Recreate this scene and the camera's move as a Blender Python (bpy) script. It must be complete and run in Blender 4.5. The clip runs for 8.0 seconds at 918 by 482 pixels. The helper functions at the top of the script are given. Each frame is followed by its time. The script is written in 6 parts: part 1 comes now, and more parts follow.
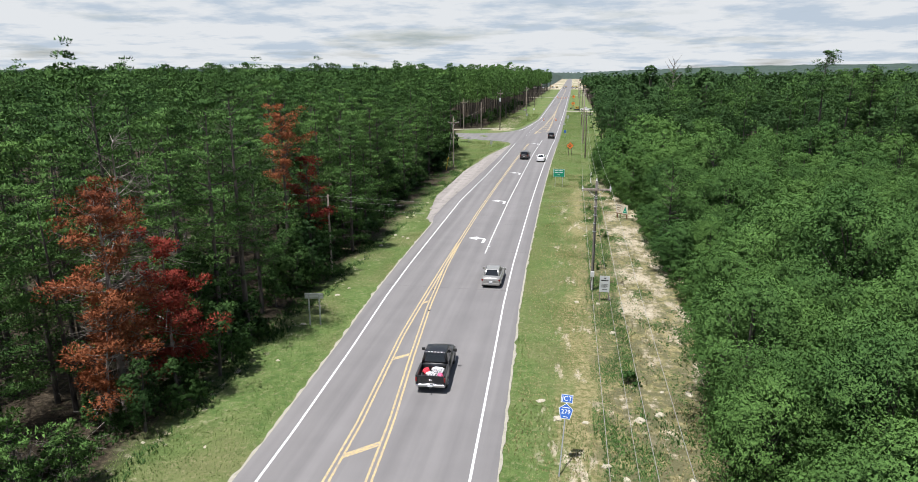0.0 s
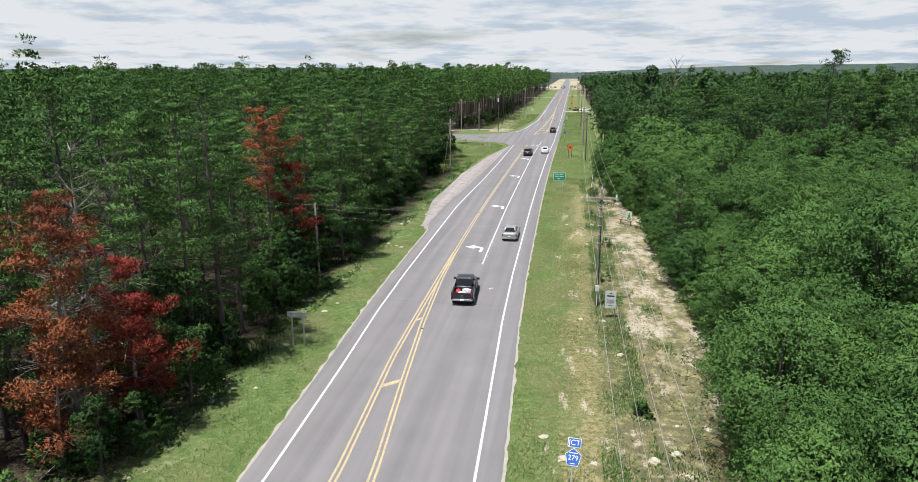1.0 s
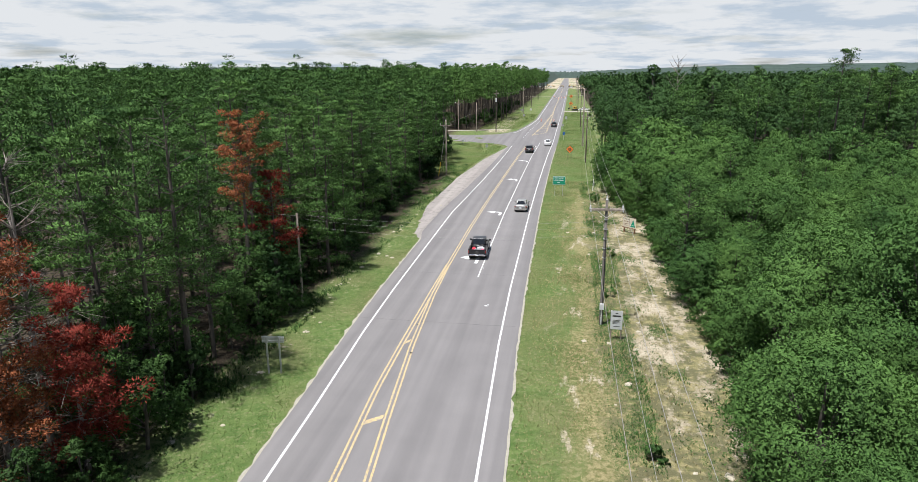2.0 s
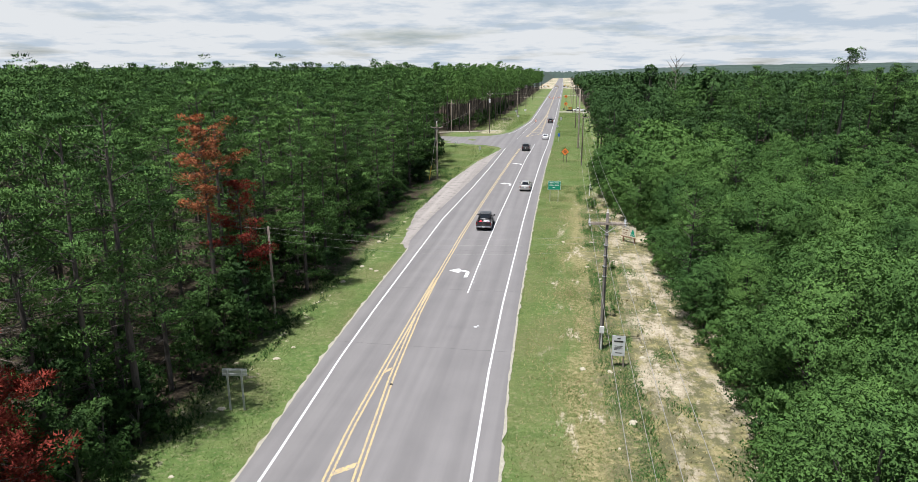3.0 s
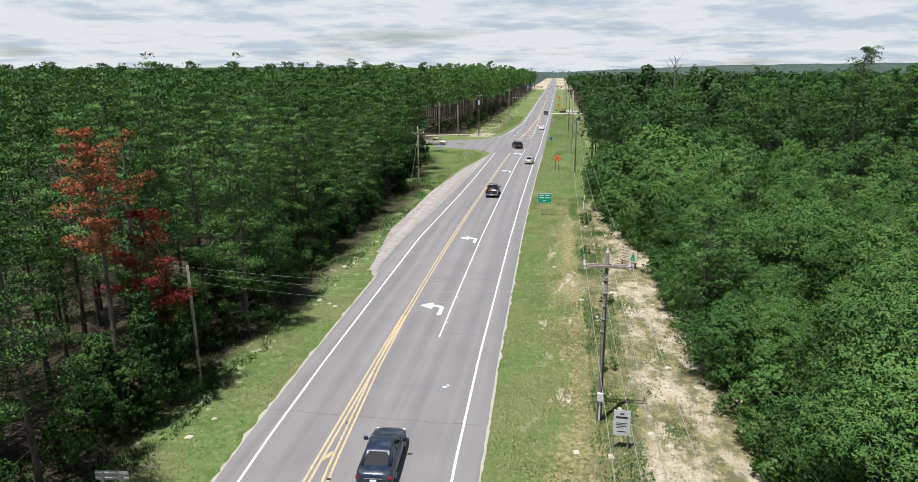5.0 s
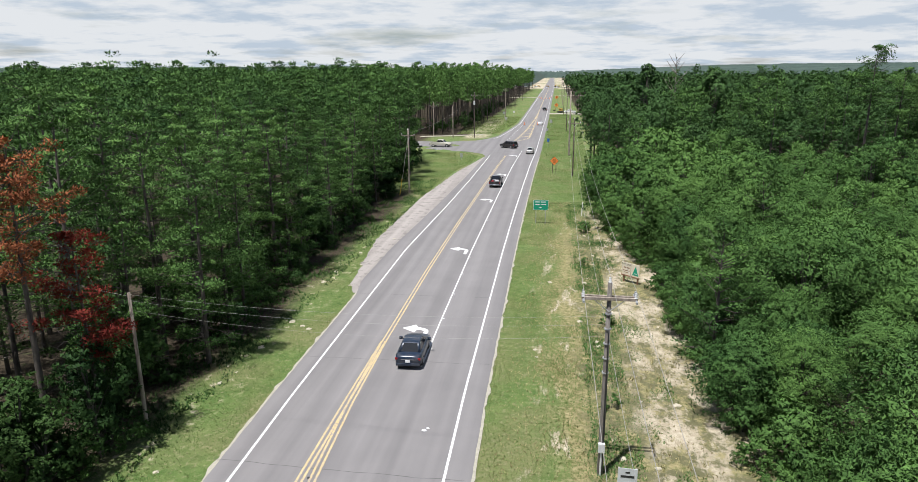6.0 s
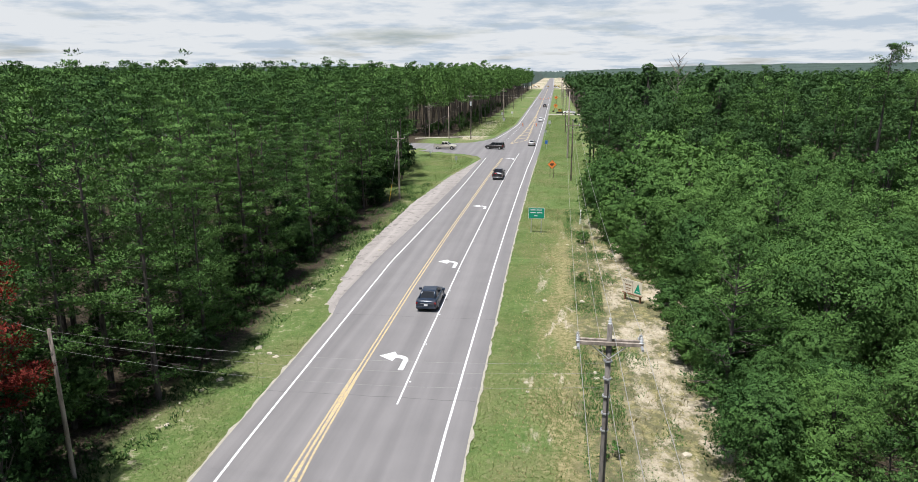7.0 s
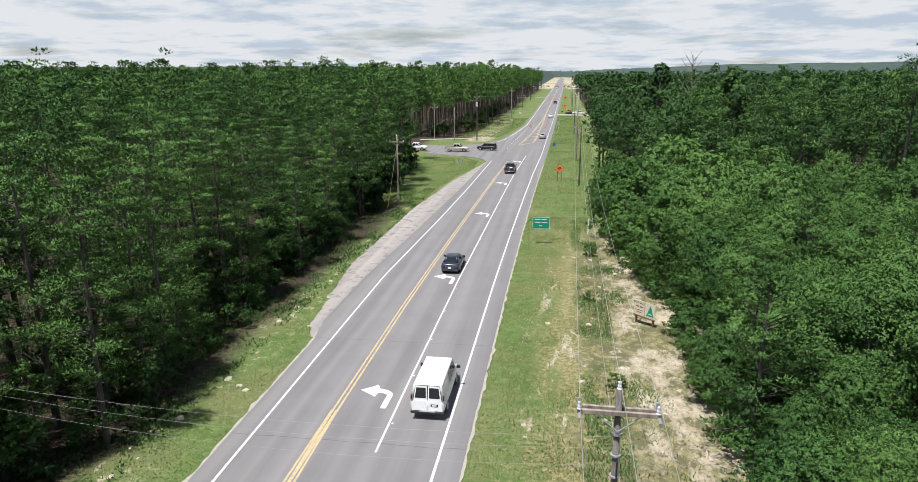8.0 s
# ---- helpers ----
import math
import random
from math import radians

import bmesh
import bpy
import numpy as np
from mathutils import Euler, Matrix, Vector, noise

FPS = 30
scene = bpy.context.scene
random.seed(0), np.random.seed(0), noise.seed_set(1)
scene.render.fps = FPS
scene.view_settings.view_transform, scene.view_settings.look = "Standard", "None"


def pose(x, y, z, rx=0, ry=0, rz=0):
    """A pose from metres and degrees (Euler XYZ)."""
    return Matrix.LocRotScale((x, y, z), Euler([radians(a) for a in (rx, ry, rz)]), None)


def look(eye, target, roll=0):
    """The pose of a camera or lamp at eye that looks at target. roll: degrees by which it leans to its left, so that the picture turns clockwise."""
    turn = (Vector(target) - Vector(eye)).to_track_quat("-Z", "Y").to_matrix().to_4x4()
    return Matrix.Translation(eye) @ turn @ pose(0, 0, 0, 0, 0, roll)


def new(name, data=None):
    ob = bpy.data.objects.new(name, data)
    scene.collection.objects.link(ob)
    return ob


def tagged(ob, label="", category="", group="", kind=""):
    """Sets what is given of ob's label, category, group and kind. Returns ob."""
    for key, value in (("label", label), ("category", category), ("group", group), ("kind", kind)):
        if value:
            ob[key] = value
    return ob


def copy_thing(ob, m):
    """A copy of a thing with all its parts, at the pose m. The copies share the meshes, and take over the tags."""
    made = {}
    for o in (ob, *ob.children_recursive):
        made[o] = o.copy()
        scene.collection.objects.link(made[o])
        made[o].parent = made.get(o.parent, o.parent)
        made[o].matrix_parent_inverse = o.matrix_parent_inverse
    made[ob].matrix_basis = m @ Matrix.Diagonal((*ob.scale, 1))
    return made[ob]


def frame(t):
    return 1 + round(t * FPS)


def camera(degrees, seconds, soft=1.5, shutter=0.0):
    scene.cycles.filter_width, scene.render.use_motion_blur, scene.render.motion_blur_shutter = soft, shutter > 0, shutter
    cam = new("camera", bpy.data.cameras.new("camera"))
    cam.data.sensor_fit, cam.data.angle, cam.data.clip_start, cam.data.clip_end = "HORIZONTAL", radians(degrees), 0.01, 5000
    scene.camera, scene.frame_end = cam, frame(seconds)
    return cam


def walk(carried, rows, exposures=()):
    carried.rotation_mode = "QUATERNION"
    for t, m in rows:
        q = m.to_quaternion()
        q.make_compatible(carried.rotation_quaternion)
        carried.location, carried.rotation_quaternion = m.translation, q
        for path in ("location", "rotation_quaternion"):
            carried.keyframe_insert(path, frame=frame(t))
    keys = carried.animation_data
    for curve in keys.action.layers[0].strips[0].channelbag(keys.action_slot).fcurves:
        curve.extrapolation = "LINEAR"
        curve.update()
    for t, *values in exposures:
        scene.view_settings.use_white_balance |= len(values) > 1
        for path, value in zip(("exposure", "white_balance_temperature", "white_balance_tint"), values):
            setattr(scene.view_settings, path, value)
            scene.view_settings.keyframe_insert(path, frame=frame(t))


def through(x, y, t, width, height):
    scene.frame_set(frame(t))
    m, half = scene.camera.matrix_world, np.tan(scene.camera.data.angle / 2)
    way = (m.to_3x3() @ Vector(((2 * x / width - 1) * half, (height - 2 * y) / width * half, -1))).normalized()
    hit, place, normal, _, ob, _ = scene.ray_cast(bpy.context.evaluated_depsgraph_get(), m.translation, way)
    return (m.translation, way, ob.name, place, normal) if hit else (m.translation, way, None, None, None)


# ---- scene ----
cam = camera(70.1, 8.0, soft=0.6)
PATH = [
    (0, (5.312, 1.239, 19.131), (4.99, 3.149, 18.636), -0.3),
    (0.5, (5.08, 3.195, 19.152), (4.76, 5.106, 18.656), -0.3),
    (1, (4.882, 5.205, 19.187), (4.565, 7.117, 18.691), -0.3),
    (1.5, (4.725, 7.394, 19.253), (4.409, 9.306, 18.755), -0.3),
    (3, (4.455, 14.488, 19.274), (4.158, 16.402, 18.776), -0.3),
    (3.5, (4.464, 16.958, 19.318), (4.175, 18.873, 18.819), -0.3),
    (4, (4.539, 19.432, 19.342), (4.254, 21.348, 18.843), -0.3),
    (4.5, (4.677, 21.913, 19.377), (4.395, 23.829, 18.88), -0.3),
    (6, (4.956, 29.825, 19.383), (4.683, 31.742, 18.884), -0.3),
    (6.5, (5.149, 32.51, 19.367), (4.877, 34.427, 18.868), -0.3),
    (7, (5.381, 35.151, 19.353), (5.108, 37.069, 18.854), -0.3),
    (7.5, (5.596, 37.707, 19.387), (5.305, 39.622, 18.888), -0.3),
    (8, (5.79, 40.389, 19.433), (5.489, 42.302, 18.933), -0.3),
]
walk(cam, [(t, look(eye, target, roll)) for t, eye, target, roll in PATH])

scene.view_settings.exposure = 0.42

# ---------------------------------------------------------------- daylight
SUN = Vector((-0.19, -0.27, 1.0)).normalized()
sun = new("sun", bpy.data.lights.new("sun", "SUN"))
sun.data.energy, sun.data.angle, sun.data.color = 5.0, radians(0.6), (1.0, 0.985, 0.985)
sun.matrix_world = look(SUN * 100, (0, 0, 0))

world = bpy.data.worlds.new("sky")
scene.world = world
world.use_nodes = True
wn, wl = world.node_tree.nodes, world.node_tree.links
wn.clear()


def wnode(kind, **sets):
    n = wn.new(kind)
    for k, v in sets.items():
        n.inputs[k].default_value = v
    return n


sky = wn.new("ShaderNodeTexSky")
sky.sky_type, sky.sun_disc = "NISHITA", False
sky.sun_elevation, sky.sun_rotation = math.asin(SUN.z), math.atan2(SUN.x, SUN.y)
sky.dust_density = 1.5
coord = wn.new("ShaderNodeTexCoord")
split = wn.new("ShaderNodeSeparateXYZ")
wl.new(coord.outputs["Generated"], split.inputs[0])
lift = wnode("ShaderNodeMath")
lift.operation, lift.inputs[1].default_value = "ADD", 0.1
wl.new(split.outputs["Z"], lift.inputs[0])
top = wnode("ShaderNodeMath")
top.operation, top.inputs[1].default_value = "MAXIMUM", 0.07
wl.new(lift.outputs[0], top.inputs[0])
plane = wn.new("ShaderNodeVectorMath")
plane.operation = "DIVIDE"
wl.new(coord.outputs["Generated"], plane.inputs[0])
wl.new(top.outputs[0], plane.inputs[1])
cover = wnode("ShaderNodeTexNoise", Scale=0.7, Detail=9.0, Roughness=0.55)
wl.new(plane.outputs[0], cover.inputs["Vector"])
cover_ramp = wn.new("ShaderNodeValToRGB")
cover_ramp.color_ramp.elements[0].position, cover_ramp.color_ramp.elements[1].position = 0.22, 0.46
# near the horizon the clouds close up one behind the other; overhead the blue shows between them
open_up = wnode("ShaderNodeMapRange")
for i, x in enumerate((0.0, 0.12, 0.45, 0.0, 0.36)):
    open_up.inputs[i].default_value = x
wl.new(split.outputs["Z"], open_up.inputs[0])
gaps = wnode("ShaderNodeMath")
gaps.operation = "SUBTRACT"
wl.new(cover.outputs["Fac"], gaps.inputs[0])
wl.new(open_up.outputs[0], gaps.inputs[1])
wl.new(gaps.outputs[0], cover_ramp.inputs[0])
shade = wnode("ShaderNodeTexNoise", Scale=1.5, Detail=9.0, Roughness=0.6, Distortion=0.0)
wl.new(plane.outputs[0], shade.inputs["Vector"])
shade_ramp = wn.new("ShaderNodeValToRGB")
e = shade_ramp.color_ramp.elements
e[0].position, e[0].color = 0.39, (5.4, 6.3, 7.4, 1)
e[1].position, e[1].color = 0.53, (8.1, 8.4, 8.75, 1)
wl.new(shade.outputs["Fac"], shade_ramp.inputs[0])
clouded = wn.new("ShaderNodeMix")
clouded.data_type = "RGBA"
wl.new(cover_ramp.outputs[0], clouded.inputs[0])
wl.new(sky.outputs[0], clouded.inputs[6])
wl.new(shade_ramp.outputs[0], clouded.inputs[7])
back = wnode("ShaderNodeBackground", Strength=0.071)
wl.new(clouded.outputs[2], back.inputs[0])
wout = wn.new("ShaderNodeOutputWorld")
wl.new(back.outputs[0], wout.inputs[0])


# ---------------------------------------------------------------- materials
class Nodes:
    """A small hand for writing node materials."""

    def __init__(self, name):
        self.mat = bpy.data.materials.new(name)
        self.mat.use_nodes = True
        self.n, self.l = self.mat.node_tree.nodes, self.mat.node_tree.links
        self.bsdf = self.n["Principled BSDF"]
        self.geo = self.n.new("ShaderNodeNewGeometry")
        self.obj = self.n.new("ShaderNodeObjectInfo")
        self.tex = self.n.new("ShaderNodeTexCoord")

    def put(self, socket, v):
        if isinstance(v, bpy.types.NodeSocket):
            self.l.new(v, socket)
        elif isinstance(v, tuple) and len(v) == 3 and socket.type == "RGBA":
            socket.default_value = (*v, 1)
        else:
            socket.default_value = v

    def noise(self, scale, detail=4, rough=0.55, vec=None, stretch=None):
        t = self.n.new("ShaderNodeTexNoise")
        t.inputs["Scale"].default_value, t.inputs["Detail"].default_value, t.inputs["Roughness"].default_value = scale, detail, rough
        v = vec or self.geo.outputs["Position"]
        if stretch:
            m = self.n.new("ShaderNodeVectorMath")
            m.operation = "MULTIPLY"
            self.l.new(v, m.inputs[0])
            m.inputs[1].default_value = stretch
            v = m.outputs[0]
        self.l.new(v, t.inputs["Vector"])
        return t.outputs["Fac"]

    def math(self, op, a, b=0.0, c=0.0):
        m = self.n.new("ShaderNodeMath")
        m.operation = op
        for s, v in zip(m.inputs, (a, b, c)):
            self.put(s, v)
        return m.outputs[0]

    def step(self, v, lo, hi):
        m = self.n.new("ShaderNodeMapRange")
        m.interpolation_type = "SMOOTHSTEP"
        for i, x in enumerate((v, lo, hi, 0.0, 1.0)):
            self.put(m.inputs[i], x)
        return m.outputs[0]

    def mix(self, f, a, b, blend="MIX"):
        m = self.n.new("ShaderNodeMix")
        m.data_type, m.blend_type = "RGBA", blend
        self.put(m.inputs[0], f), self.put(m.inputs[6], a), self.put(m.inputs[7], b)
        return m.outputs[2]

    def vary(self, col, val, sat=1.0):
        h = self.n.new("ShaderNodeHueSaturation")
        self.put(h.inputs["Color"], col), self.put(h.inputs["Value"], val), self.put(h.inputs["Saturation"], sat)
        return h.outputs[0]

    def bump(self, h, strength, distance):
        b = self.n.new("ShaderNodeBump")
        self.put(b.inputs["Height"], h)
        b.inputs["Strength"].default_value, b.inputs["Distance"].default_value = strength, distance
        self.l.new(b.outputs[0], self.bsdf.inputs["Normal"])

    def done(self, color, rough=0.7, metal=0.0, **more):
        self.put(self.bsdf.inputs["Base Color"], color)
        self.put(self.bsdf.inputs["Roughness"], rough)
        self.put(self.bsdf.inputs["Metallic"], metal)
        for k, v in more.items():
            self.put(self.bsdf.inputs[k.replace("_", " ")], v)
        return self.mat

    def xyz(self):
        s = self.n.new("ShaderNodeSeparateXYZ")
        self.l.new(self.geo.outputs["Position"], s.inputs[0])
        return s.outputs


def leaf_material(name, dark, light, through=0.35, gloss=0.5, spread=0.35):
    g = Nodes(name)
    tone = g.math("MULTIPLY_ADD", g.geo.outputs["Random Per Island"], 0.35, g.math("MULTIPLY", g.obj.outputs["Random"], 0.65))
    big = g.math("MULTIPLY_ADD", g.noise(0.24, 2), 0.6, g.math("MULTIPLY", g.noise(0.07, 2), 0.4))
    col = g.mix(g.math("ADD", g.math("MULTIPLY", tone, 0.75), g.math("MULTIPLY_ADD", big, 2.0, -0.88)), dark, light)
    col = g.vary(col, g.math("MULTIPLY_ADD", g.geo.outputs["Random Per Island"], spread * 2, 1 - spread))
    g.done(col, gloss)
    g.bsdf.inputs["Specular IOR Level"].default_value = 0.07
    tr = g.n.new("ShaderNodeBsdfTranslucent")
    g.l.new(g.vary(col, 1.25, 1.1), tr.inputs[0])
    m = g.n.new("ShaderNodeMixShader")
    m.inputs[0].default_value = through
    g.l.new(g.bsdf.outputs[0], m.inputs[1]), g.l.new(tr.outputs[0], m.inputs[2])
    g.l.new(m.outputs[0], g.n["Material Output"].inputs[0])
    return g.mat


NEEDLE = leaf_material("pine needles", (0.018, 0.05, 0.015), (0.106, 0.2, 0.052), 0.03, 0.7, 0.24)
NEEDLE_DEAD = leaf_material("dead needles", (0.13, 0.04, 0.022), (0.3, 0.11, 0.05), 0.12, 0.8, 0.2)
NEEDLE_RED = leaf_material("dark red dead needles", (0.09, 0.014, 0.012), (0.24, 0.05, 0.035), 0.2, 0.8, 0.25)
LEAF = leaf_material("broad leaves", (0.034, 0.082, 0.024), (0.1, 0.188, 0.048), 0.08, 0.7, 0.22)
LEAF_DEEP = leaf_material("deep green leaves", (0.017, 0.046, 0.017), (0.068, 0.132, 0.042), 0.1, 0.7, 0.2)
SHRUB = leaf_material("shrub leaves", (0.012, 0.034, 0.011), (0.058, 0.112, 0.03), 0.15, 0.6, 0.22)
GRASS = leaf_material("grass blades", (0.075, 0.13, 0.036), (0.185, 0.225, 0.085), 0.12, 0.8, 0.22)
STRAW = leaf_material("dry grass", (0.17, 0.15, 0.07), (0.36, 0.32, 0.17), 0.15, 0.8)


def bark_material(name, dark, light):
    g = Nodes(name)
    n = g.noise(3.0, 6, 0.7, stretch=(1, 1, 0.25))
    g.bump(n, 0.6, 0.05)
    return g.done(g.mix(g.step(n, 0.35, 0.65), dark, light), 0.9)


BARK = bark_material("pine bark", (0.025, 0.021, 0.018), (0.1, 0.085, 0.072))
DEADWOOD = bark_material("bleached dead wood", (0.08, 0.066, 0.055), (0.3, 0.265, 0.235))
POLE_WOOD = bark_material("weathered pole wood", (0.16, 0.13, 0.105), (0.34, 0.29, 0.24))
POLE_GREY = bark_material("grey weathered pole wood", (0.085, 0.075, 0.066), (0.2, 0.18, 0.16))
POLE_DARK = bark_material("creosoted pole wood", (0.05, 0.04, 0.033), (0.14, 0.11, 0.09))


def ground_material():
    g = Nodes("verge and forest floor")
    x, y, z = g.xyz()
    wob = g.math("MULTIPLY_ADD", g.noise(0.16, 4), 5.0, -2.5)
    xw = g.math("ADD", x, wob)
    fine, mid, big, speck = g.noise(9, 5, 0.7), g.noise(1.1, 5, 0.65), g.noise(0.13, 4), g.noise(3.2, 6, 0.75)
    lawn = g.mix(g.step(mid, 0.3, 0.7), (0.066, 0.122, 0.03), (0.13, 0.185, 0.058))
    lawn = g.mix(g.math("MULTIPLY", g.step(big, 0.42, 0.66), 0.6), lawn, (0.18, 0.168, 0.08))
    lawn = g.mix(g.step(fine, 0.55, 0.85), lawn, (0.21, 0.22, 0.09))
    lawn = g.mix(g.math("MULTIPLY", g.step(speck, 0.5, 0.64), 0.5), lawn, (0.27, 0.25, 0.14))
    dry = g.mix(g.step(speck, 0.35, 0.65), (0.12, 0.13, 0.045), (0.33, 0.28, 0.15))
    sand = g.mix(g.step(speck, 0.3, 0.7), (0.29, 0.245, 0.17), (0.55, 0.485, 0.37))
    litter = g.mix(g.step(speck, 0.35, 0.7), (0.026, 0.021, 0.014), (0.09, 0.07, 0.048))
    litter = g.mix(g.step(mid, 0.55, 0.75), litter, (0.05, 0.075, 0.02))
    # right of the road: mown grass, thin dry strip, bare sandy track, woods
    streak = g.noise(0.55, 5, 0.7, stretch=(1.0, 0.16, 1))
    close = g.step(y, 132.0, 106.0)
    right = g.mix(g.math("MULTIPLY", close, g.step(g.math("MULTIPLY_ADD", xw, 0.12, streak), 0.98, 1.34)), lawn, dry)
    thin = g.math("MULTIPLY", g.math("MULTIPLY", close, g.step(xw, 2.2, 6.5)), g.step(g.noise(0.5, 6, 0.72, stretch=(1, 0.3, 1)), 0.56, 0.62))
    right = g.mix(thin, right, sand)
    open_sand = g.math("MULTIPLY_ADD", g.step(y, 60.0, 30.0), 0.12, g.math("ADD", g.math("MULTIPLY_ADD", speck, 0.5, -0.25), g.noise(0.42, 6, 0.72, stretch=(1, 0.5, 1))))
    band = g.math("MULTIPLY", g.math("MULTIPLY", g.step(xw, 9.4, 11.0), g.step(y, 132.0, 112.0)), g.step(open_sand, 0.54, 0.42))
    right = g.mix(g.math("MULTIPLY", g.math("MULTIPLY", close, g.step(xw, 6.5, 8.5)), g.step(mid, 0.4, 0.55)), right, (0.13, 0.125, 0.065))
    right = g.mix(band, right, sand)
    right = g.mix(g.step(xw, 16.2, 18.5), right, litter)
    # left of the road: grass, ragged sandy edge, woods
    xl = g.math("MULTIPLY", xw, -1.0)
    left = g.mix(g.math("MULTIPLY", g.step(xl, 13.6, 16.8), g.step(mid, 0.56, 0.66)), lawn, sand)
    left = g.mix(g.step(xl, 15.8, 18.6), left, litter)
    corner = g.math("MULTIPLY", g.math("MULTIPLY", g.step(y, 130.0, 150.0), g.step(y, 236.0, 232.0)), g.step(xl, 34.0, 30.0))
    left = g.mix(corner, left, lawn)
    left = g.mix(g.math("MULTIPLY", g.step(y, 232.0, 236.0), g.step(xl, 23.0, 20.5)), left, lawn)
    bare = g.math("MULTIPLY", g.math("MULTIPLY", g.step(y, 226, 234), g.step(y, 330, 300)), g.math("MULTIPLY", g.math("MULTIPLY", g.step(xl, 13.5, 16.5), g.step(xl, 23.0, 21.0)), g.step(mid, 0.42, 0.54)))
    left = g.mix(bare, left, sand)
    col = g.mix(g.step(x, -4.5, -4.0), left, right)
    works = g.math("MULTIPLY", g.math("MULTIPLY", g.step(y, 800, 860), g.step(g.math("ABSOLUTE", xw), 34, 24)), g.step(g.noise(0.03, 4), 0.38, 0.5))
    col = g.mix(works, col, sand)
    # crumbs of stone along the shoulder
    g.bump(g.math("ADD", fine, mid), 0.8, 0.12)
    return g.done(col, 0.95, Specular_IOR_Level=0.15)


def asphalt_material(name, dark, light, spots=4.5, edge=0.66, deep=0.35):
    g = Nodes(name)
    x, y, z = g.xyz()
    grit, wide = g.noise(60, 3, 0.8), g.noise(0.35, 4)
    lanes = g.noise(0.9, 3, 0.5, stretch=(1.0, 0.02, 1))
    col = g.mix(g.step(g.math("ADD", g.math("MULTIPLY", wide, 0.25), g.math("MULTIPLY", lanes, 0.75)), 0.2, 0.8), dark, light)
    col = g.vary(col, g.math("MULTIPLY_ADD", grit, 0.5, 0.75))
    patch = g.noise(spots, 6, 0.72)
    col = g.mix(g.math("MULTIPLY", g.step(patch, edge, edge + 0.1), deep), col, tuple(c * 0.7 for c in dark))
    g.bump(grit, 0.35, 0.01)
    return g.done(col, 0.85, Specular_IOR_Level=0.3)


def paint_material(name, col, under, wear=0.63):
    g = Nodes(name)
    n = g.noise(7, 6, 0.75)
    c = g.mix(g.step(n, wear, wear + 0.12), col, under)
    return g.done(g.vary(c, g.math("MULTIPLY_ADD", g.noise(1.2), 0.4, 0.8)), 0.7)


def plain(name, col, rough=0.6, metal=0.0, grain=0.25, scale=5.0, **more):
    g = Nodes(name)
    n = g.noise(scale, 5, 0.65, vec=g.tex.outputs["Object"])
    return g.done(g.vary(col, g.math("MULTIPLY_ADD", n, grain * 2, 1 - grain)), rough, metal, **more)


GROUND = ground_material()
ASPHALT = asphalt_material("worn grey asphalt", (0.142, 0.136, 0.135), (0.222, 0.212, 0.209))
OLD_ASPHALT = asphalt_material("old pale asphalt", (0.22, 0.2, 0.185), (0.36, 0.33, 0.305), 0.9, 0.52, 0.8)
SEAM = plain("tar seam", (0.09, 0.086, 0.084), 0.9)
GRIT = plain("pale shoulder grit", (0.33, 0.31, 0.25), 0.95, grain=0.45)
WHITE_LINE = paint_material("white road paint", (0.62, 0.62, 0.61), (0.28, 0.27, 0.26), 0.56)
YELLOW_LINE = paint_material("yellow road paint", (0.56, 0.42, 0.19), (0.31, 0.27, 0.22), 0.45)
GALV = plain("galvanised steel", (0.42, 0.43, 0.44), 0.45, 0.6)
SIGN_BACK = plain("bare aluminium sign back", (0.55, 0.56, 0.57), 0.4, 0.7)
BLUE = plain("blue sign sheeting", (0.03, 0.12, 0.42), 0.45, grain=0.1)
WHITE = plain("white sheeting", (0.74, 0.75, 0.75), 0.5, grain=0.1)
BOARD = plain("weathered white board", (0.52, 0.54, 0.54), 0.7, grain=0.15)
GREEN = plain("green sign sheeting", (0.0, 0.25, 0.15), 0.45, grain=0.1)
ORANGE = plain("orange sign sheeting", (0.85, 0.24, 0.05), 0.5, grain=0.1)
BLACK = plain("black print", (0.02, 0.02, 0.02), 0.6)
BEIGE = plain("beige board", (0.6, 0.54, 0.42), 0.7)
BROWN = plain("brown timber", (0.2, 0.1, 0.055), 0.85, grain=0.4)
WIRE = plain("cable", (0.3, 0.29, 0.27), 0.6, 0.2)
PORCELAIN = plain("grey insulator", (0.6, 0.6, 0.6), 0.3)
STONE = plain("pale stone", (0.42, 0.38, 0.29), 0.9, grain=0.4)
MACHINE = plain("dull yellow machine paint", (0.42, 0.26, 0.05), 0.55)
YELLOW_PVC = plain("yellow plastic guard", (0.75, 0.5, 0.04), 0.5)


# ---------------------------------------------------------------- mesh helpers
def at(pts, y):
    """The value at y of a line through (y, value) pairs."""
    return np.interp(y, [p[0] for p in pts], [p[1] for p in pts])


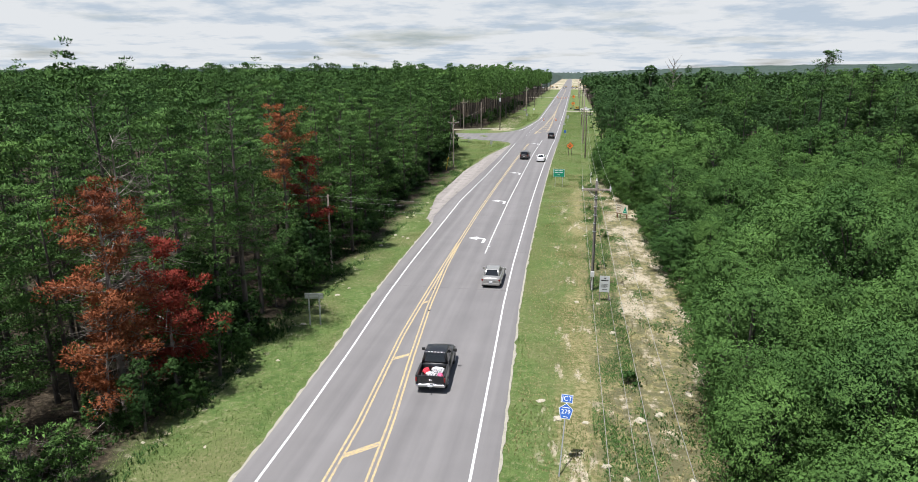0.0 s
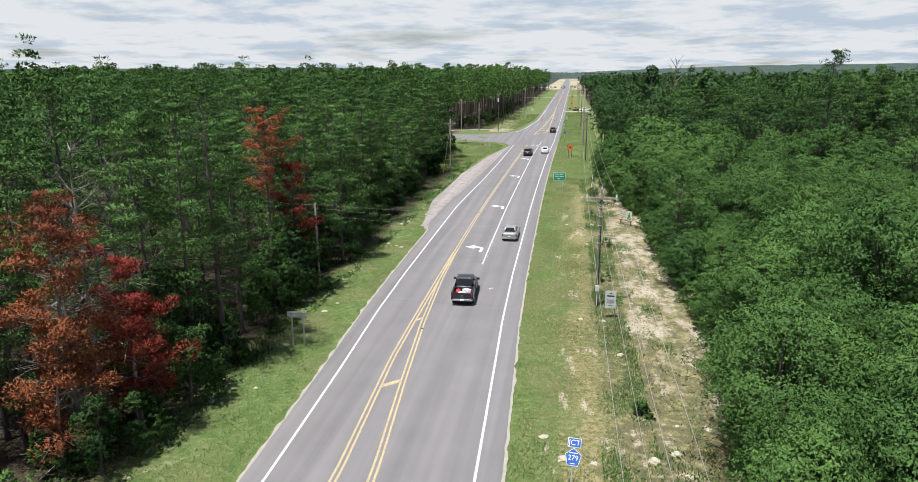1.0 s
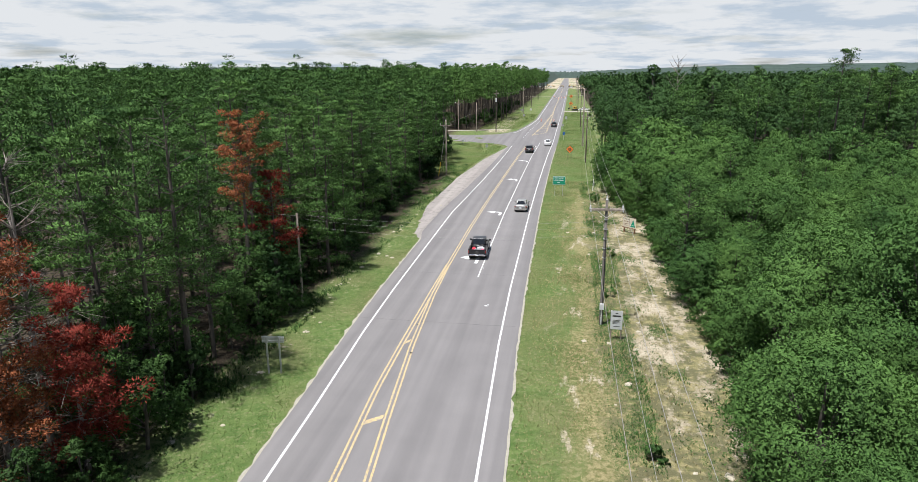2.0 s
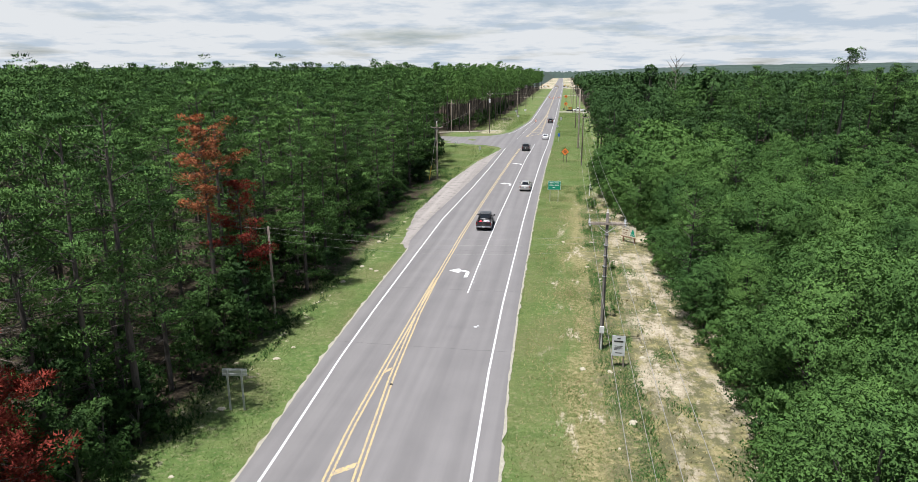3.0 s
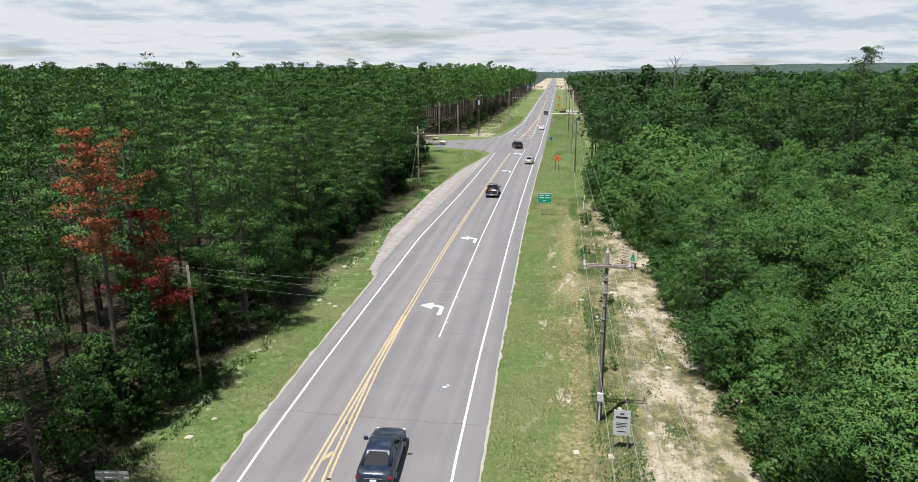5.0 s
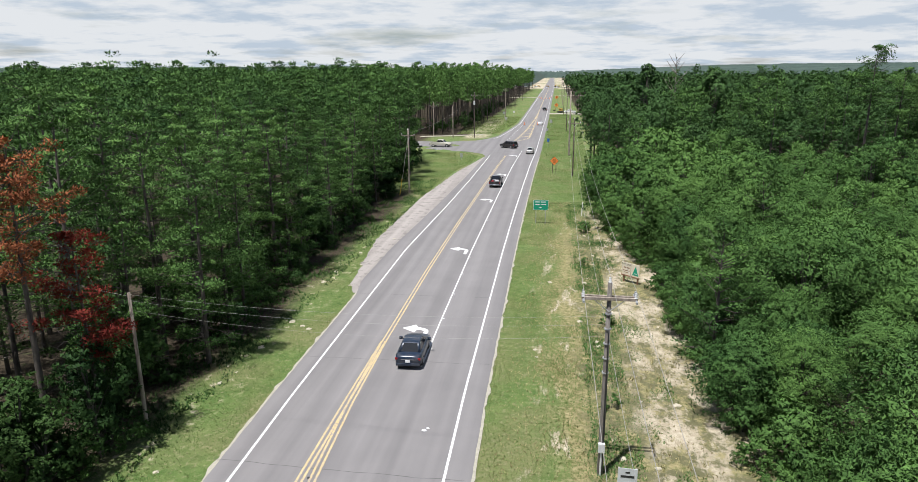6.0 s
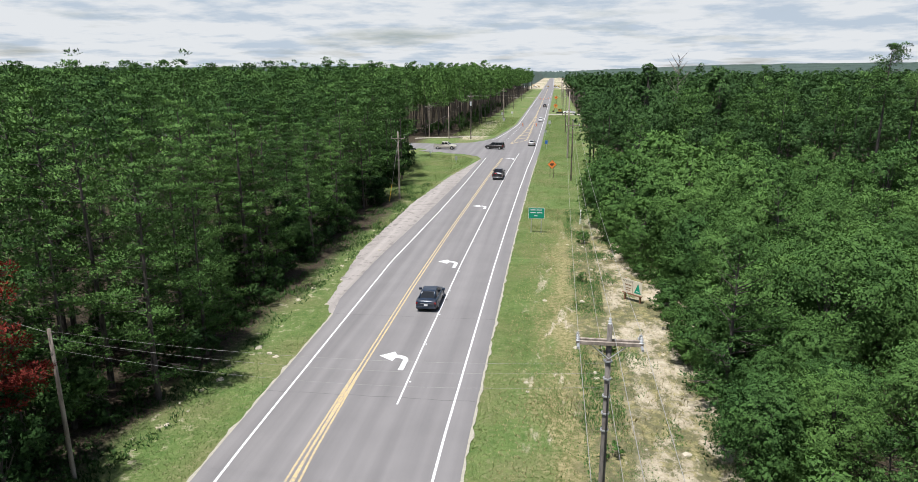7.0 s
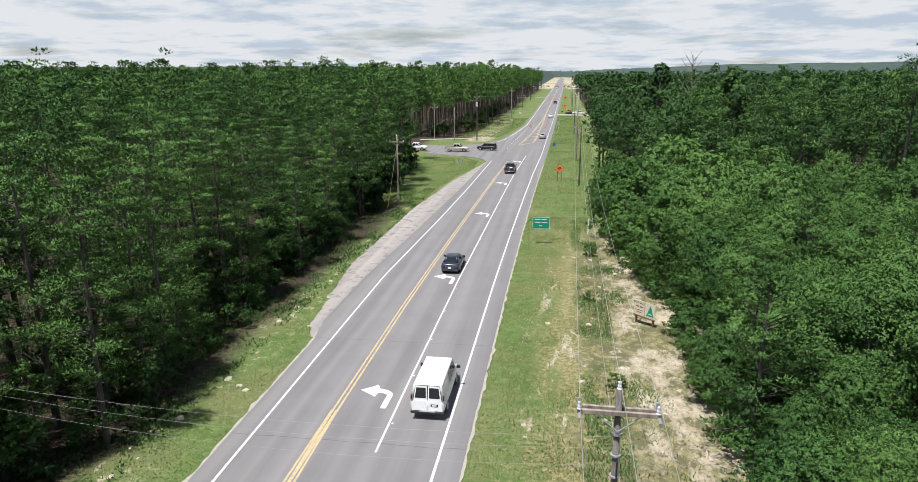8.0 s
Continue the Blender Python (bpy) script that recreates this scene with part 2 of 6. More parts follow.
def soup(name, verts, k, mat):
    """A mesh of loose k-cornered faces; six columns hold corner and soft normal."""
    me = bpy.data.meshes.new(name)
    verts = np.asarray(verts, np.float32)
    verts = verts.reshape(-1, verts.shape[-1])
    n = len(verts)
    me.vertices.add(n)
    me.vertices.foreach_set("co", np.ascontiguousarray(verts[:, :3]).ravel())
    me.loops.add(n)
    me.loops.foreach_set("vertex_index", np.arange(n, dtype=np.int32))
    me.polygons.add(n // k)
    me.polygons.foreach_set("loop_start", np.arange(0, n, k, dtype=np.int32))
    me.update(calc_edges=True)
    me.materials.append(mat)
    if verts.shape[1] == 6:
        soft = me.attributes.new("custom_normal", "FLOAT_VECTOR", "POINT")
        soft.data.foreach_set("vector", np.ascontiguousarray(verts[:, 3:]).ravel())
    return me


def solid(name, verts, faces, mat, smooth=False):
    me = bpy.data.meshes.new(name)
    me.from_pydata([tuple(map(float, v)) for v in verts], [], [tuple(map(int, f)) for f in faces])
    me.materials.append(mat)
    if smooth:
        me.polygons.foreach_set("use_smooth", [True] * len(me.polygons))
    me.update()
    return me


def under(name, me, parent=None, label="", m=None):
    ob = new(name, me)
    if parent:
        ob.parent = parent
    if m is not None:
        ob.matrix_basis = m
    if label:
        ob["label"] = label
    return ob


def part(name, bm, material, parent=None, label="", smooth=False):
    me = bpy.data.meshes.new(name)
    bmesh.ops.recalc_face_normals(bm, faces=bm.faces[:])
    for f in bm.faces:
        f.smooth = smooth
    bm.to_mesh(me)
    bm.free()
    me.materials.append(material)
    return under(name, me, parent, label)


def box(bm, x0, x1, y0, y1, z0, z1, bevel=0.0):
    r = bmesh.ops.create_cube(bm, size=1)
    m = Matrix.LocRotScale(((x0 + x1) / 2, (y0 + y1) / 2, (z0 + z1) / 2), None, (x1 - x0, y1 - y0, z1 - z0))
    bmesh.ops.transform(bm, matrix=m, verts=r["verts"])
    if bevel:
        es = list({e for v in r["verts"] for e in v.link_edges})
        bmesh.ops.bevel(bm, geom=es, offset=bevel, segments=2, affect="EDGES", profile=0.5)
    return bm


def boxed(*a, **k):
    return box(bmesh.new(), *a, **k)


def rod(bm, a, b, r0, r1=None, sides=8):
    a, b = Vector(a), Vector(b)
    r = bmesh.ops.create_cone(bm, cap_ends=True, segments=sides, radius1=r0, radius2=r0 if r1 is None else r1, depth=(b - a).length)
    m = Matrix.Translation((a + b) / 2) @ (b - a).to_track_quat("Z", "Y").to_matrix().to_4x4()
    bmesh.ops.transform(bm, matrix=m, verts=r["verts"])
    return bm


def rodded(*a, **k):
    return rod(bmesh.new(), *a, **k)


def thing(name, m, label, category, group="", kind=""):
    ob = new(name)
    ob.matrix_basis = m
    return tagged(ob, label, category, group, kind)


def ribbon(xs_left, xs_right, ys, z):
    """A strip along the road between two lines."""
    v = [(a, y, z) for a, y in zip(xs_left, ys)] + [(b, y, z) for b, y in zip(xs_right, ys)]
    n = len(ys)
    return v, [(i, i + n, i + n + 1, i + 1) for i in range(n - 1)]


# ---------------------------------------------------------------- ground
def axis(spans):
    out = []
    for lo, hi, n in spans:
        out += list(np.linspace(lo, hi, n, endpoint=False))
    return np.array(out + [spans[-1][1]])


def ground():
    xs = axis([(-4800, -300, 10), (-300, -40, 26), (-40, 40, 90), (40, 300, 26), (300, 4800, 10)])
    ys = axis([(-1200, -60, 8), (-60, 220, 260), (220, 420, 60), (420, 1200, 40), (1200, 4900, 10)])
    gx, gy = np.meshgrid(xs, ys)
    gz = np.full(gx.shape, -0.07)
    for i in range(gx.shape[0]):
        for j in range(gx.shape[1]):
            x, y = gx[i, j], gy[i, j]
            if abs(x) < 45 and y < 430:
                off = max(0.0, min(1.0, (x - 2) / 5 if x > -5 else (-13 - x) / 5))
                gz[i, j] += 0.03 * noise.noise((x * 0.7, y * 0.7, 0)) + off * 0.16 * noise.noise((x * 0.22, y * 0.16, 3))
    w = len(xs)
    v = np.stack([gx, gy, gz], -1).reshape(-1, 3)
    f = [(r * w + c, r * w + c + 1, (r + 1) * w + c + 1, (r + 1) * w + c) for r in range(len(ys) - 1) for c in range(w - 1)]
    tagged(under("ground", solid("ground", v, f, GROUND, True)), "grass verges, pale bare sand and leaf-littered forest floor", "ground", kind="structure")


ground()

# lines of the road: (distance along it, place across it)
RIGHT_LINE = [(-60, 2.6), (0, 2.0), (28, 1.16), (36, 0.89), (47, 0.5), (54, 0.24), (67, 0), (85, -0.08), (100, -0.15), (120, -0.1), (146, 0.1), (170, 0.4), (198, 1.0), (219, 1.15), (320, 1.9), (920, 4.6)]
LEFT_LINE = [(-60, -8.5), (27, -9.1), (32, -9.2), (43, -9.65), (55, -10.3), (65, -10.6), (82, -10.85), (100, -11.1), (126, -10.4), (150, -10.0), (187, -9.8)]
FAR_LEFT = [(226, -13.0), (234, -11.2), (260, -9.0), (289, -7.5), (340, -7.3), (920, -6.6)]
YELLOW_LEFT = [(-60, -4.9), (27, -5.75), (33, -5.85), (42, -6.4), (46, -6.65), (53, -6.8), (64.5, -6.98), (74, -7.06)]
YELLOW_RIGHT = [(-60, 0.3), (0, -1.9), (27.9, -3.7), (33.7, -4.1), (42.3, -5.0), (53, -6.0), (64.5, -6.7), (74, -7.0), (92, -7.15), (115, -7.05), (149, -6.65), (168, -6.4), (187, -6.0)]
LANE_LINE = [(70, -3.4), (78, -3.5), (100, -3.65), (137, -3.5), (166, -3.3), (197, -2.6)]


def jag(ys, amp, seed):
    return np.array([amp * noise.noise((y * 0.9, seed, 0)) + 0.5 * amp * noise.noise((y * 3.1, seed, 5)) for y in ys])


def road():
    ys = axis([(-150, -60, 60), (-60, 200, 520), (200, 920, 360), (920, 2300, 40)])
    left = np.where(ys < 190, at(LEFT_LINE, ys) - at([(-60, 1.0), (50, 1.2), (84, 1.3), (88, 1.9), (190, 0.9)], ys), 0)
    left = np.where(ys >= 190, at([(190, -10.7), (226, -12.6), (234, -12.0), (260, -9.9), (289, -8.4), (920, -7.6)], ys), left) + jag(ys, 0.05, 1)
    right = at(RIGHT_LINE, ys) + at([(-60, 1.3), (30, 1.3), (70, 1.35), (200, 1.3), (920, 1.3)], ys) + jag(ys, 0.05, 2)
    n = len(ys)
    v, f = ribbon(left, right, ys, 0.0)
    v += [(a - 0.05, y, -0.3) for a, y in zip(left, ys)] + [(b + 0.05, y, -0.3) for b, y in zip(right, ys)]
    f += [(i + 1, i + 2 * n + 1, i + 2 * n, i) for i in range(n - 1)] + [(i + n, i + 3 * n, i + 3 * n + 1, i + n + 1) for i in range(n - 1)]
    tagged(under("road", solid("road", v, f, ASPHALT)), "straight grey asphalt road with worn ragged edges", "road", kind="structure")
    # gritty pale fringe where the asphalt crumbles into the grass
    for edge, s, seed in ((left, -1, 7), (right, 1, 9)):
        keep = ys < 185
        a, yy = edge[keep] - s * 0.1, ys[keep]
        b = edge[keep] + s * (0.16 + jag(yy, 0.22, seed))
        v, f = ribbon(a if s > 0 else b, b if s > 0 else a, yy, -0.012)
        tagged(under("pavement_edge", solid("pavement_edge", v, f, GRIT)), "pale gritty crumbled edge of the asphalt", "road edge", kind="structure")
    # old widened apron along the oncoming lane
    ya = axis([(84.5, 186, 120)])
    la = at([(84.5, -12.6), (86.5, -13.5), (95, -14.6), (104, -15.6), (131, -15.6), (158, -14.0), (178, -11.6), (186, -10.6)], ya) + jag(ya, 0.35, 4)
    v, f = ribbon(la, at(LEFT_LINE, ya) - 0.6, ya, -0.006)
    tagged(under("apron", solid("apron", v, f, OLD_ASPHALT)), "pale cracked old asphalt apron beside the lane", "pavement", kind="structure")
    # side road with its flared mouth
    near = [(-140, 240), (-60, 214), (-33, 203.5), (-22, 196.2), (-16, 194.3), (-12, 190), (-10, 183), (-7, 180)]
    far = [(-7, 300), (-8.5, 285), (-10, 262), (-12, 236), (-14.5, 227), (-17.5, 221.5), (-26, 217.3), (-36, 219.5), (-62, 228), (-140, 254)]
    bm = bmesh.new()
    bm.faces.new([bm.verts.new((x, y, -0.01)) for x, y in near + far])
    bmesh.ops.triangulate(bm, faces=bm.faces[:])
    tagged(part("side_road", bm, ASPHALT), "grey asphalt side road with flared mouth", "road", kind="structure")
    # sandy drives
    for pts, label in (([(3, 349), (14, 347), (30, 350), (30, 357), (14, 356), (3, 356)], "pale sandy drive across the verge"),
                       ([(-7, 560), (-30, 560), (-30, 552), (-7, 553)], "pale sandy drive across the verge"),
                       ([(5, 600), (40, 600), (40, 592), (5, 592)], "pale sandy drive across the verge"),
                       ([(-36, 231), (-24, 236), (-17, 240), (-17, 242), (-24, 238.5), (-36, 234)], "pale sandy track beside the side road")):
        bm = bmesh.new()
        bm.faces.new([bm.verts.new((x, y, 0.012)) for x, y in pts])
        tagged(part("driveway", bm, GRIT), label, "driveway", kind="structure")


road()

# ---------------------------------------------------------------- road markings
Z_PAINT = 0.005


def line_marking(name, pts, y0, y1, off, width, mat, label, step=1.5, z=Z_PAINT):
    ys = np.linspace(y0, y1, max(2, int((y1 - y0) / step)))
    c = at(pts, ys) + off
    v, f = ribbon(c - width / 2, c + width / 2, ys, z)
    return tagged(under(name, solid(name, v, f, mat)), label, "road marking", kind="structure")


def quad_marking(name, pts, mat, label):
    bm = bmesh.new()
    bm.faces.new([bm.verts.new((x, y, Z_PAINT)) for x, y in pts])
    return tagged(part(name, bm, mat), label, "road marking", kind="structure")


def turn_arrow(x, y):
    """A left-turn arrow with a curved stem; (x, y) is its tip."""
    bm = bmesh.new()
    stem = []
    for i in range(9):
        a = radians(90 * i / 8)
        stem.append((1.2 + 0.78 * math.sin(a), 0.05 - 0.55 * (1 - math.cos(a)), a))
    lo, hi = [], []
    for px, py, a in stem:
        nx, ny = math.sin(a), math.cos(a)
        hi.append((px + nx * 0.2, py + ny * 0.24)), lo.append((px - nx * 0.16, py - ny * 0.26))
    lo.append((lo[-1][0] - 0.02, -2.1)), hi.append((hi[-1][0] - 0.02, -2.1))
    top, bottom = [bm.verts.new((px, py, 0)) for px, py in hi], [bm.verts.new((px, py, 0)) for px, py in lo]
    for i in range(len(top) - 1):
        bm.faces.new((top[i], bottom[i], bottom[i + 1], top[i + 1]))
    bm.faces.new([bm.verts.new(p) for p in ((0, 0, 0), (1.1, -0.75, 0), (1.2, -0.22, 0), (1.2, 0.3, 0), (0.95, 0.8, 0))])
    ob = part("turn_arrow", bm, WHITE_LINE)
    ob.matrix_basis = pose(x, y, Z_PAINT)
    tagged(ob, "white painted left-turn arrow", "road marking", "turn arrows", "structure")


def markings():
    white, yellow = "solid white edge line", "solid yellow centre line"
    line_marking("edge_line", RIGHT_LINE, -150, 2200, 0, 0.14, WHITE_LINE, white)
    line_marking("edge_line", LEFT_LINE, -150, 187, 0, 0.14, WHITE_LINE, white)
    line_marking("edge_line", FAR_LEFT, 228, 900, 0, 0.2, WHITE_LINE, white)
    line_marking("lane_line", LANE_LINE, 70, 197, 0, 0.12, WHITE_LINE, "solid white line of the turn lane")
    for pts, y1, z in ((YELLOW_LEFT, 74, 0.005), (YELLOW_RIGHT, 187, 0.009)):
        for off in (-0.14, 0.14):
            line_marking("centre_line", pts, -150, y1, off, 0.125, YELLOW_LINE, yellow, z=z)
    for y, k in ((6.5, 1), (18.5, 1), (30.6, 1), (42.3, 1), (53.6, 1)):
        a, b = at(YELLOW_LEFT, y - 0.9) + 0.2, at(YELLOW_RIGHT, y + 0.9) - 0.2
        s = max(0.25, (b - a) * 0.5)
        quad_marking("median_bar", [(a, y - s - 0.22), (b, y + s - 0.3), (b, y + s + 0.22), (a, y - s + 0.3)], YELLOW_LINE, "yellow diagonal bar in the painted median")
    for x, y in ((-6.25, 76.7), (-6.2, 100.7), (-6.15, 130.6), (-5.9, 157.2), (-5.3, 187.0)):
        turn_arrow(x, y)
    # painted median past the junction
    gl, gr = [(218, -6.2), (250, -4.4), (300, -3.0), (345, -2.3)], [(226, -2.6), (232, -1.8), (260, -1.7), (300, -1.7), (345, -1.9)]
    for off in (0, 0.3):
        line_marking("median_line", gl, 219, 345, off, 0.15, YELLOW_LINE, "yellow line round the painted median")
        line_marking("median_line", gr, 228, 345, -off, 0.15, YELLOW_LINE, "yellow line round the painted median")
    for off in (0, 0.32):
        line_marking("centre_line", [(345, -2.2), (920, -1.2)], 345, 900, off - 0.15, 0.15, YELLOW_LINE, yellow, 8)
    quad_marking("median_line", [(-6.1, 218.6), (-2.4, 227.6), (-2.3, 228.3), (-6.2, 219.6)], YELLOW_LINE, "yellow line round the painted median")
    for y in (233, 243, 253, 264, 276):
        a, b = at(gl, y) + 0.2, at(gr, y + 3) - 0.1
        quad_marking("median_bar", [(a, y), (b, y + 3), (b, y + 3.8), (a, y + 0.8)], YELLOW_LINE, "yellow diagonal bar in the painted median")
    for i in range(14):
        y = 212 + i * 5.5
        x = at([(212, -8.3), (240, -7.6), (290, -5.6)], y)
        quad_marking("dash", [(x - 0.09, y), (x + 0.09, y), (x + 0.02, y + 1.8), (x - 0.16, y + 1.8)], WHITE_LINE, "short white guide dash")
    # tar seams across the lanes
    for y, s in ((70.9, 0.4), (57.6, -0.3), (84.6, 0.5)):
        ys, xs = [], np.linspace(-12, 1.2, 60)
        cy = [y + s * x * 0.05 + 0.12 * noise.noise((x * 0.7, y, 0)) for x in xs]
        v = [(x, c, 0.003) for x, c in zip(xs, cy)] + [(x, c + 0.035 + 0.02 * noise.noise((x * 2, y, 4)), 0.003) for x, c in zip(xs, cy)]
        tagged(under("tar_seam", solid("tar_seam", v, [(i, i + 1, i + 61, i + 60) for i in range(59)], SEAM)), "thin dark seam across the asphalt", "road seam", kind="structure")
    bm = boxed(-0.055, 0.055, -0.05, 0.05, 0, 0.02, bevel=0.006)
    stud = part("road_stud", bm, WHITE)
    stud.matrix_basis = pose(-3.25, 73, 0)
    tagged(stud, "small white reflective road stud", "road stud", "road studs")
    for i in range(1, 12):
        y = 73 + i * 6.1
        copy_thing(stud, pose(at(LANE_LINE, y) + 0.16, y, 0))


markings()


# ---------------------------------------------------------------- plants
def unit(a):
    return a / np.maximum(np.linalg.norm(a, axis=-1, keepdims=True), 1e-6)


def sided(tri, nrm):
    """Triangles (n, 3, 3) turned to face along nrm, with that as their soft normal: rows of six."""
    g = np.cross(tri[:, 1] - tri[:, 0], tri[:, 2] - tri[:, 0])
    flip = (g * nrm).sum(1) < 0
    tri[flip] = tri[flip][:, ::-1]
    soft = unit(nrm + 0.28 * unit(g) * np.where(flip, -1, 1)[:, None])
    return np.concatenate([tri, np.repeat(soft[:, None], 3, 1)], 2).reshape(-1, 6)


def tuft_faces(rng, c, d, n, length, width, spread, nrm=None):
    """n needle-like triangles round each centre c, thrown towards d."""
    nrm = np.repeat(d if nrm is None else nrm, n, 0)
    c, d = np.repeat(c, n, 0), np.repeat(d, n, 0)
    d = unit(d + rng.normal(0, spread, d.shape) * (1.25, 1.25, 0.6))
    s = unit(np.cross(d, rng.normal(0, 1, d.shape)))
    ln = length * rng.uniform(0.6, 1.25, (len(c), 1))
    w = width * rng.uniform(0.7, 1.3, (len(c), 1))
    base = c - d * ln * 0.25
    return sided(np.stack([base - s * w, base + s * w, c + d * ln], 1), nrm)


def leaf_faces(rng, c, nrm, size, tilt=0.6):
    """One lozenge-shaped leaf at each centre."""
    out = unit(nrm)
    nrm = unit(out + rng.normal(0, tilt, nrm.shape))
    u = unit(np.cross(nrm, rng.normal(0, 1, nrm.shape)))
    w = np.cross(nrm, u)
    s = size * rng.uniform(0.6, 1.35, (len(c), 1))
    return sided(np.stack([c - u * s - w * s * 0.45, c + w * s * 0.5, c + u * s - w * s * 0.25], 1), out)


def tubes(paths, sides=5):
    """Tapered limbs: each path is a list of (x, y, z, radius)."""
    V, F = [], []
    for p in paths:
        p = np.asarray(p, float)
        k0 = len(V)
        for i, (x, y, z, r) in enumerate(p):
            t = unit(p[min(i + 1, len(p) - 1), :3] - p[max(i - 1, 0), :3])
            u = unit(np.cross(t, (0.3, 0.9, 0.1)))
            w = np.cross(t, u)
            for a in range(sides):
                an = 2 * math.pi * a / sides
                V.append(np.array((x, y, z)) + r * (math.cos(an) * u + math.sin(an) * w))
        for i in range(len(p) - 1):
            for a in range(sides):
                b = (a + 1) % sides
                F.append((k0 + i * sides + a, k0 + i * sides + b, k0 + (i + 1) * sides + b, k0 + (i + 1) * sides + a))
    return V, F


def pine_parts(seed, h, base, rad, tiers, clumps, needles, size, dead=0.0, wide=0.28, wild=0.0, puff=0.75, flat=0.5, thin=0.0):
    """Limbs and needle faces of a pine: whorls of limbs that carry flattened sprays of needles."""
    rng = np.random.default_rng(seed)
    lean = rng.normal(0, 0.35, 2)
    axis_at = lambda z: np.array((lean[0] * (z / h) ** 2, lean[1] * (z / h) ** 2, z))
    trunk = [(*axis_at(z)[:2], z, 0.012 * h * (1 - 0.9 * z / h) + 0.015) for z in np.linspace(-0.1, h * 0.97, 7)]
    limbs, cs, rs, outs = [], [], [], []
    for z in np.linspace(base, h * 0.985, tiers):
        u = (z - base) / (h - base)
        reach = rad * min(1.0, 0.55 + 1.6 * u) * (1 - u) ** 0.55 + 0.2
        for k in range(rng.integers(3, 6)):
            az = rng.uniform(0, 2 * math.pi)
            L = min(reach * rng.uniform(0.5, 1.2) * math.exp(rng.normal(0, wild)), rad * 1.35)
            rise = radians(-8 + 44 * u + rng.normal(0, 9))
            o = np.array((math.cos(az), math.sin(az), 0))
            p0 = axis_at(z + rng.uniform(-0.3, 0.3))
            mid = p0 + o * L * 0.55 + np.array((0, 0, L * 0.55 * math.tan(rise)))
            end = p0 + o * L + np.array((0, 0, L * (math.tan(rise) + 0.12)))
            limbs.append([(*p0, 0.02 + 0.012 * L), (*mid, 0.012 + 0.006 * L), (*end, 0.008)])
            if rng.random() < dead + max(0.0, 0.45 - 1.3 * u) * thin:
                for q in range(4):
                    e2 = mid + (end - mid) * 0.4 + rng.normal(0, 0.55, 3) + o * 0.6
                    limbs.append([(*mid, 0.018), (*e2, 0.007)])
                continue
            m = max(1, round(clumps * (0.3 + 0.75 * L / rad)))
            t = np.linspace(0.5 if m > 1 else 0.8, 1.0, m) + rng.uniform(-0.08, 0.08, m)
            pts = p0 + (end - p0) * t[:, None]
            side = np.array((-o[1], o[0], 0))
            pts += side * rng.normal(0, 0.22 * L, (m, 1)) * t[:, None] + rng.normal(0, 0.12, (m, 3))
            cs.append(pts)
            rs.append(puff * rng.uniform(0.6, 1.25, m) * (0.55 + 0.45 * min(1.0, L / rad * 1.6)))
            outs.append(np.tile(o, (m, 1)))
    # bare stubs below the crown
    for k in range(9):
        z, az = rng.uniform(0.2, 1.05) * base + 0.3, rng.uniform(0, 6.28)
        p0, L = axis_at(z), rng.uniform(0.6, 2.2)
        limbs.append([(*p0, 0.03), (p0[0] + L * math.cos(az), p0[1] + L * math.sin(az), z + rng.uniform(-0.3, 0.4), 0.008)])
    cs, rs, outs = np.concatenate(cs), np.concatenate(rs), np.concatenate(outs)
    n = len(cs)
    d = unit(rng.normal(0, 1, (n * needles, 3)) + (0, 0, 0.25))
    far = rng.uniform(0.25, 1.0, (n * needles, 1)) ** 0.6
    c = np.repeat(cs, needles, 0) + d * (1, 1, flat) * far * np.repeat(rs, needles)[:, None]
    nrm = unit(d * (0.6, 0.6, 1.1) + np.repeat(outs, needles, 0) * 0.45 + (0, 0, 0.1))
    return trunk, limbs, tuft_faces(rng, c, unit(d + (0, 0, 0.35)), 1, size, size * wide, 0.5, nrm)


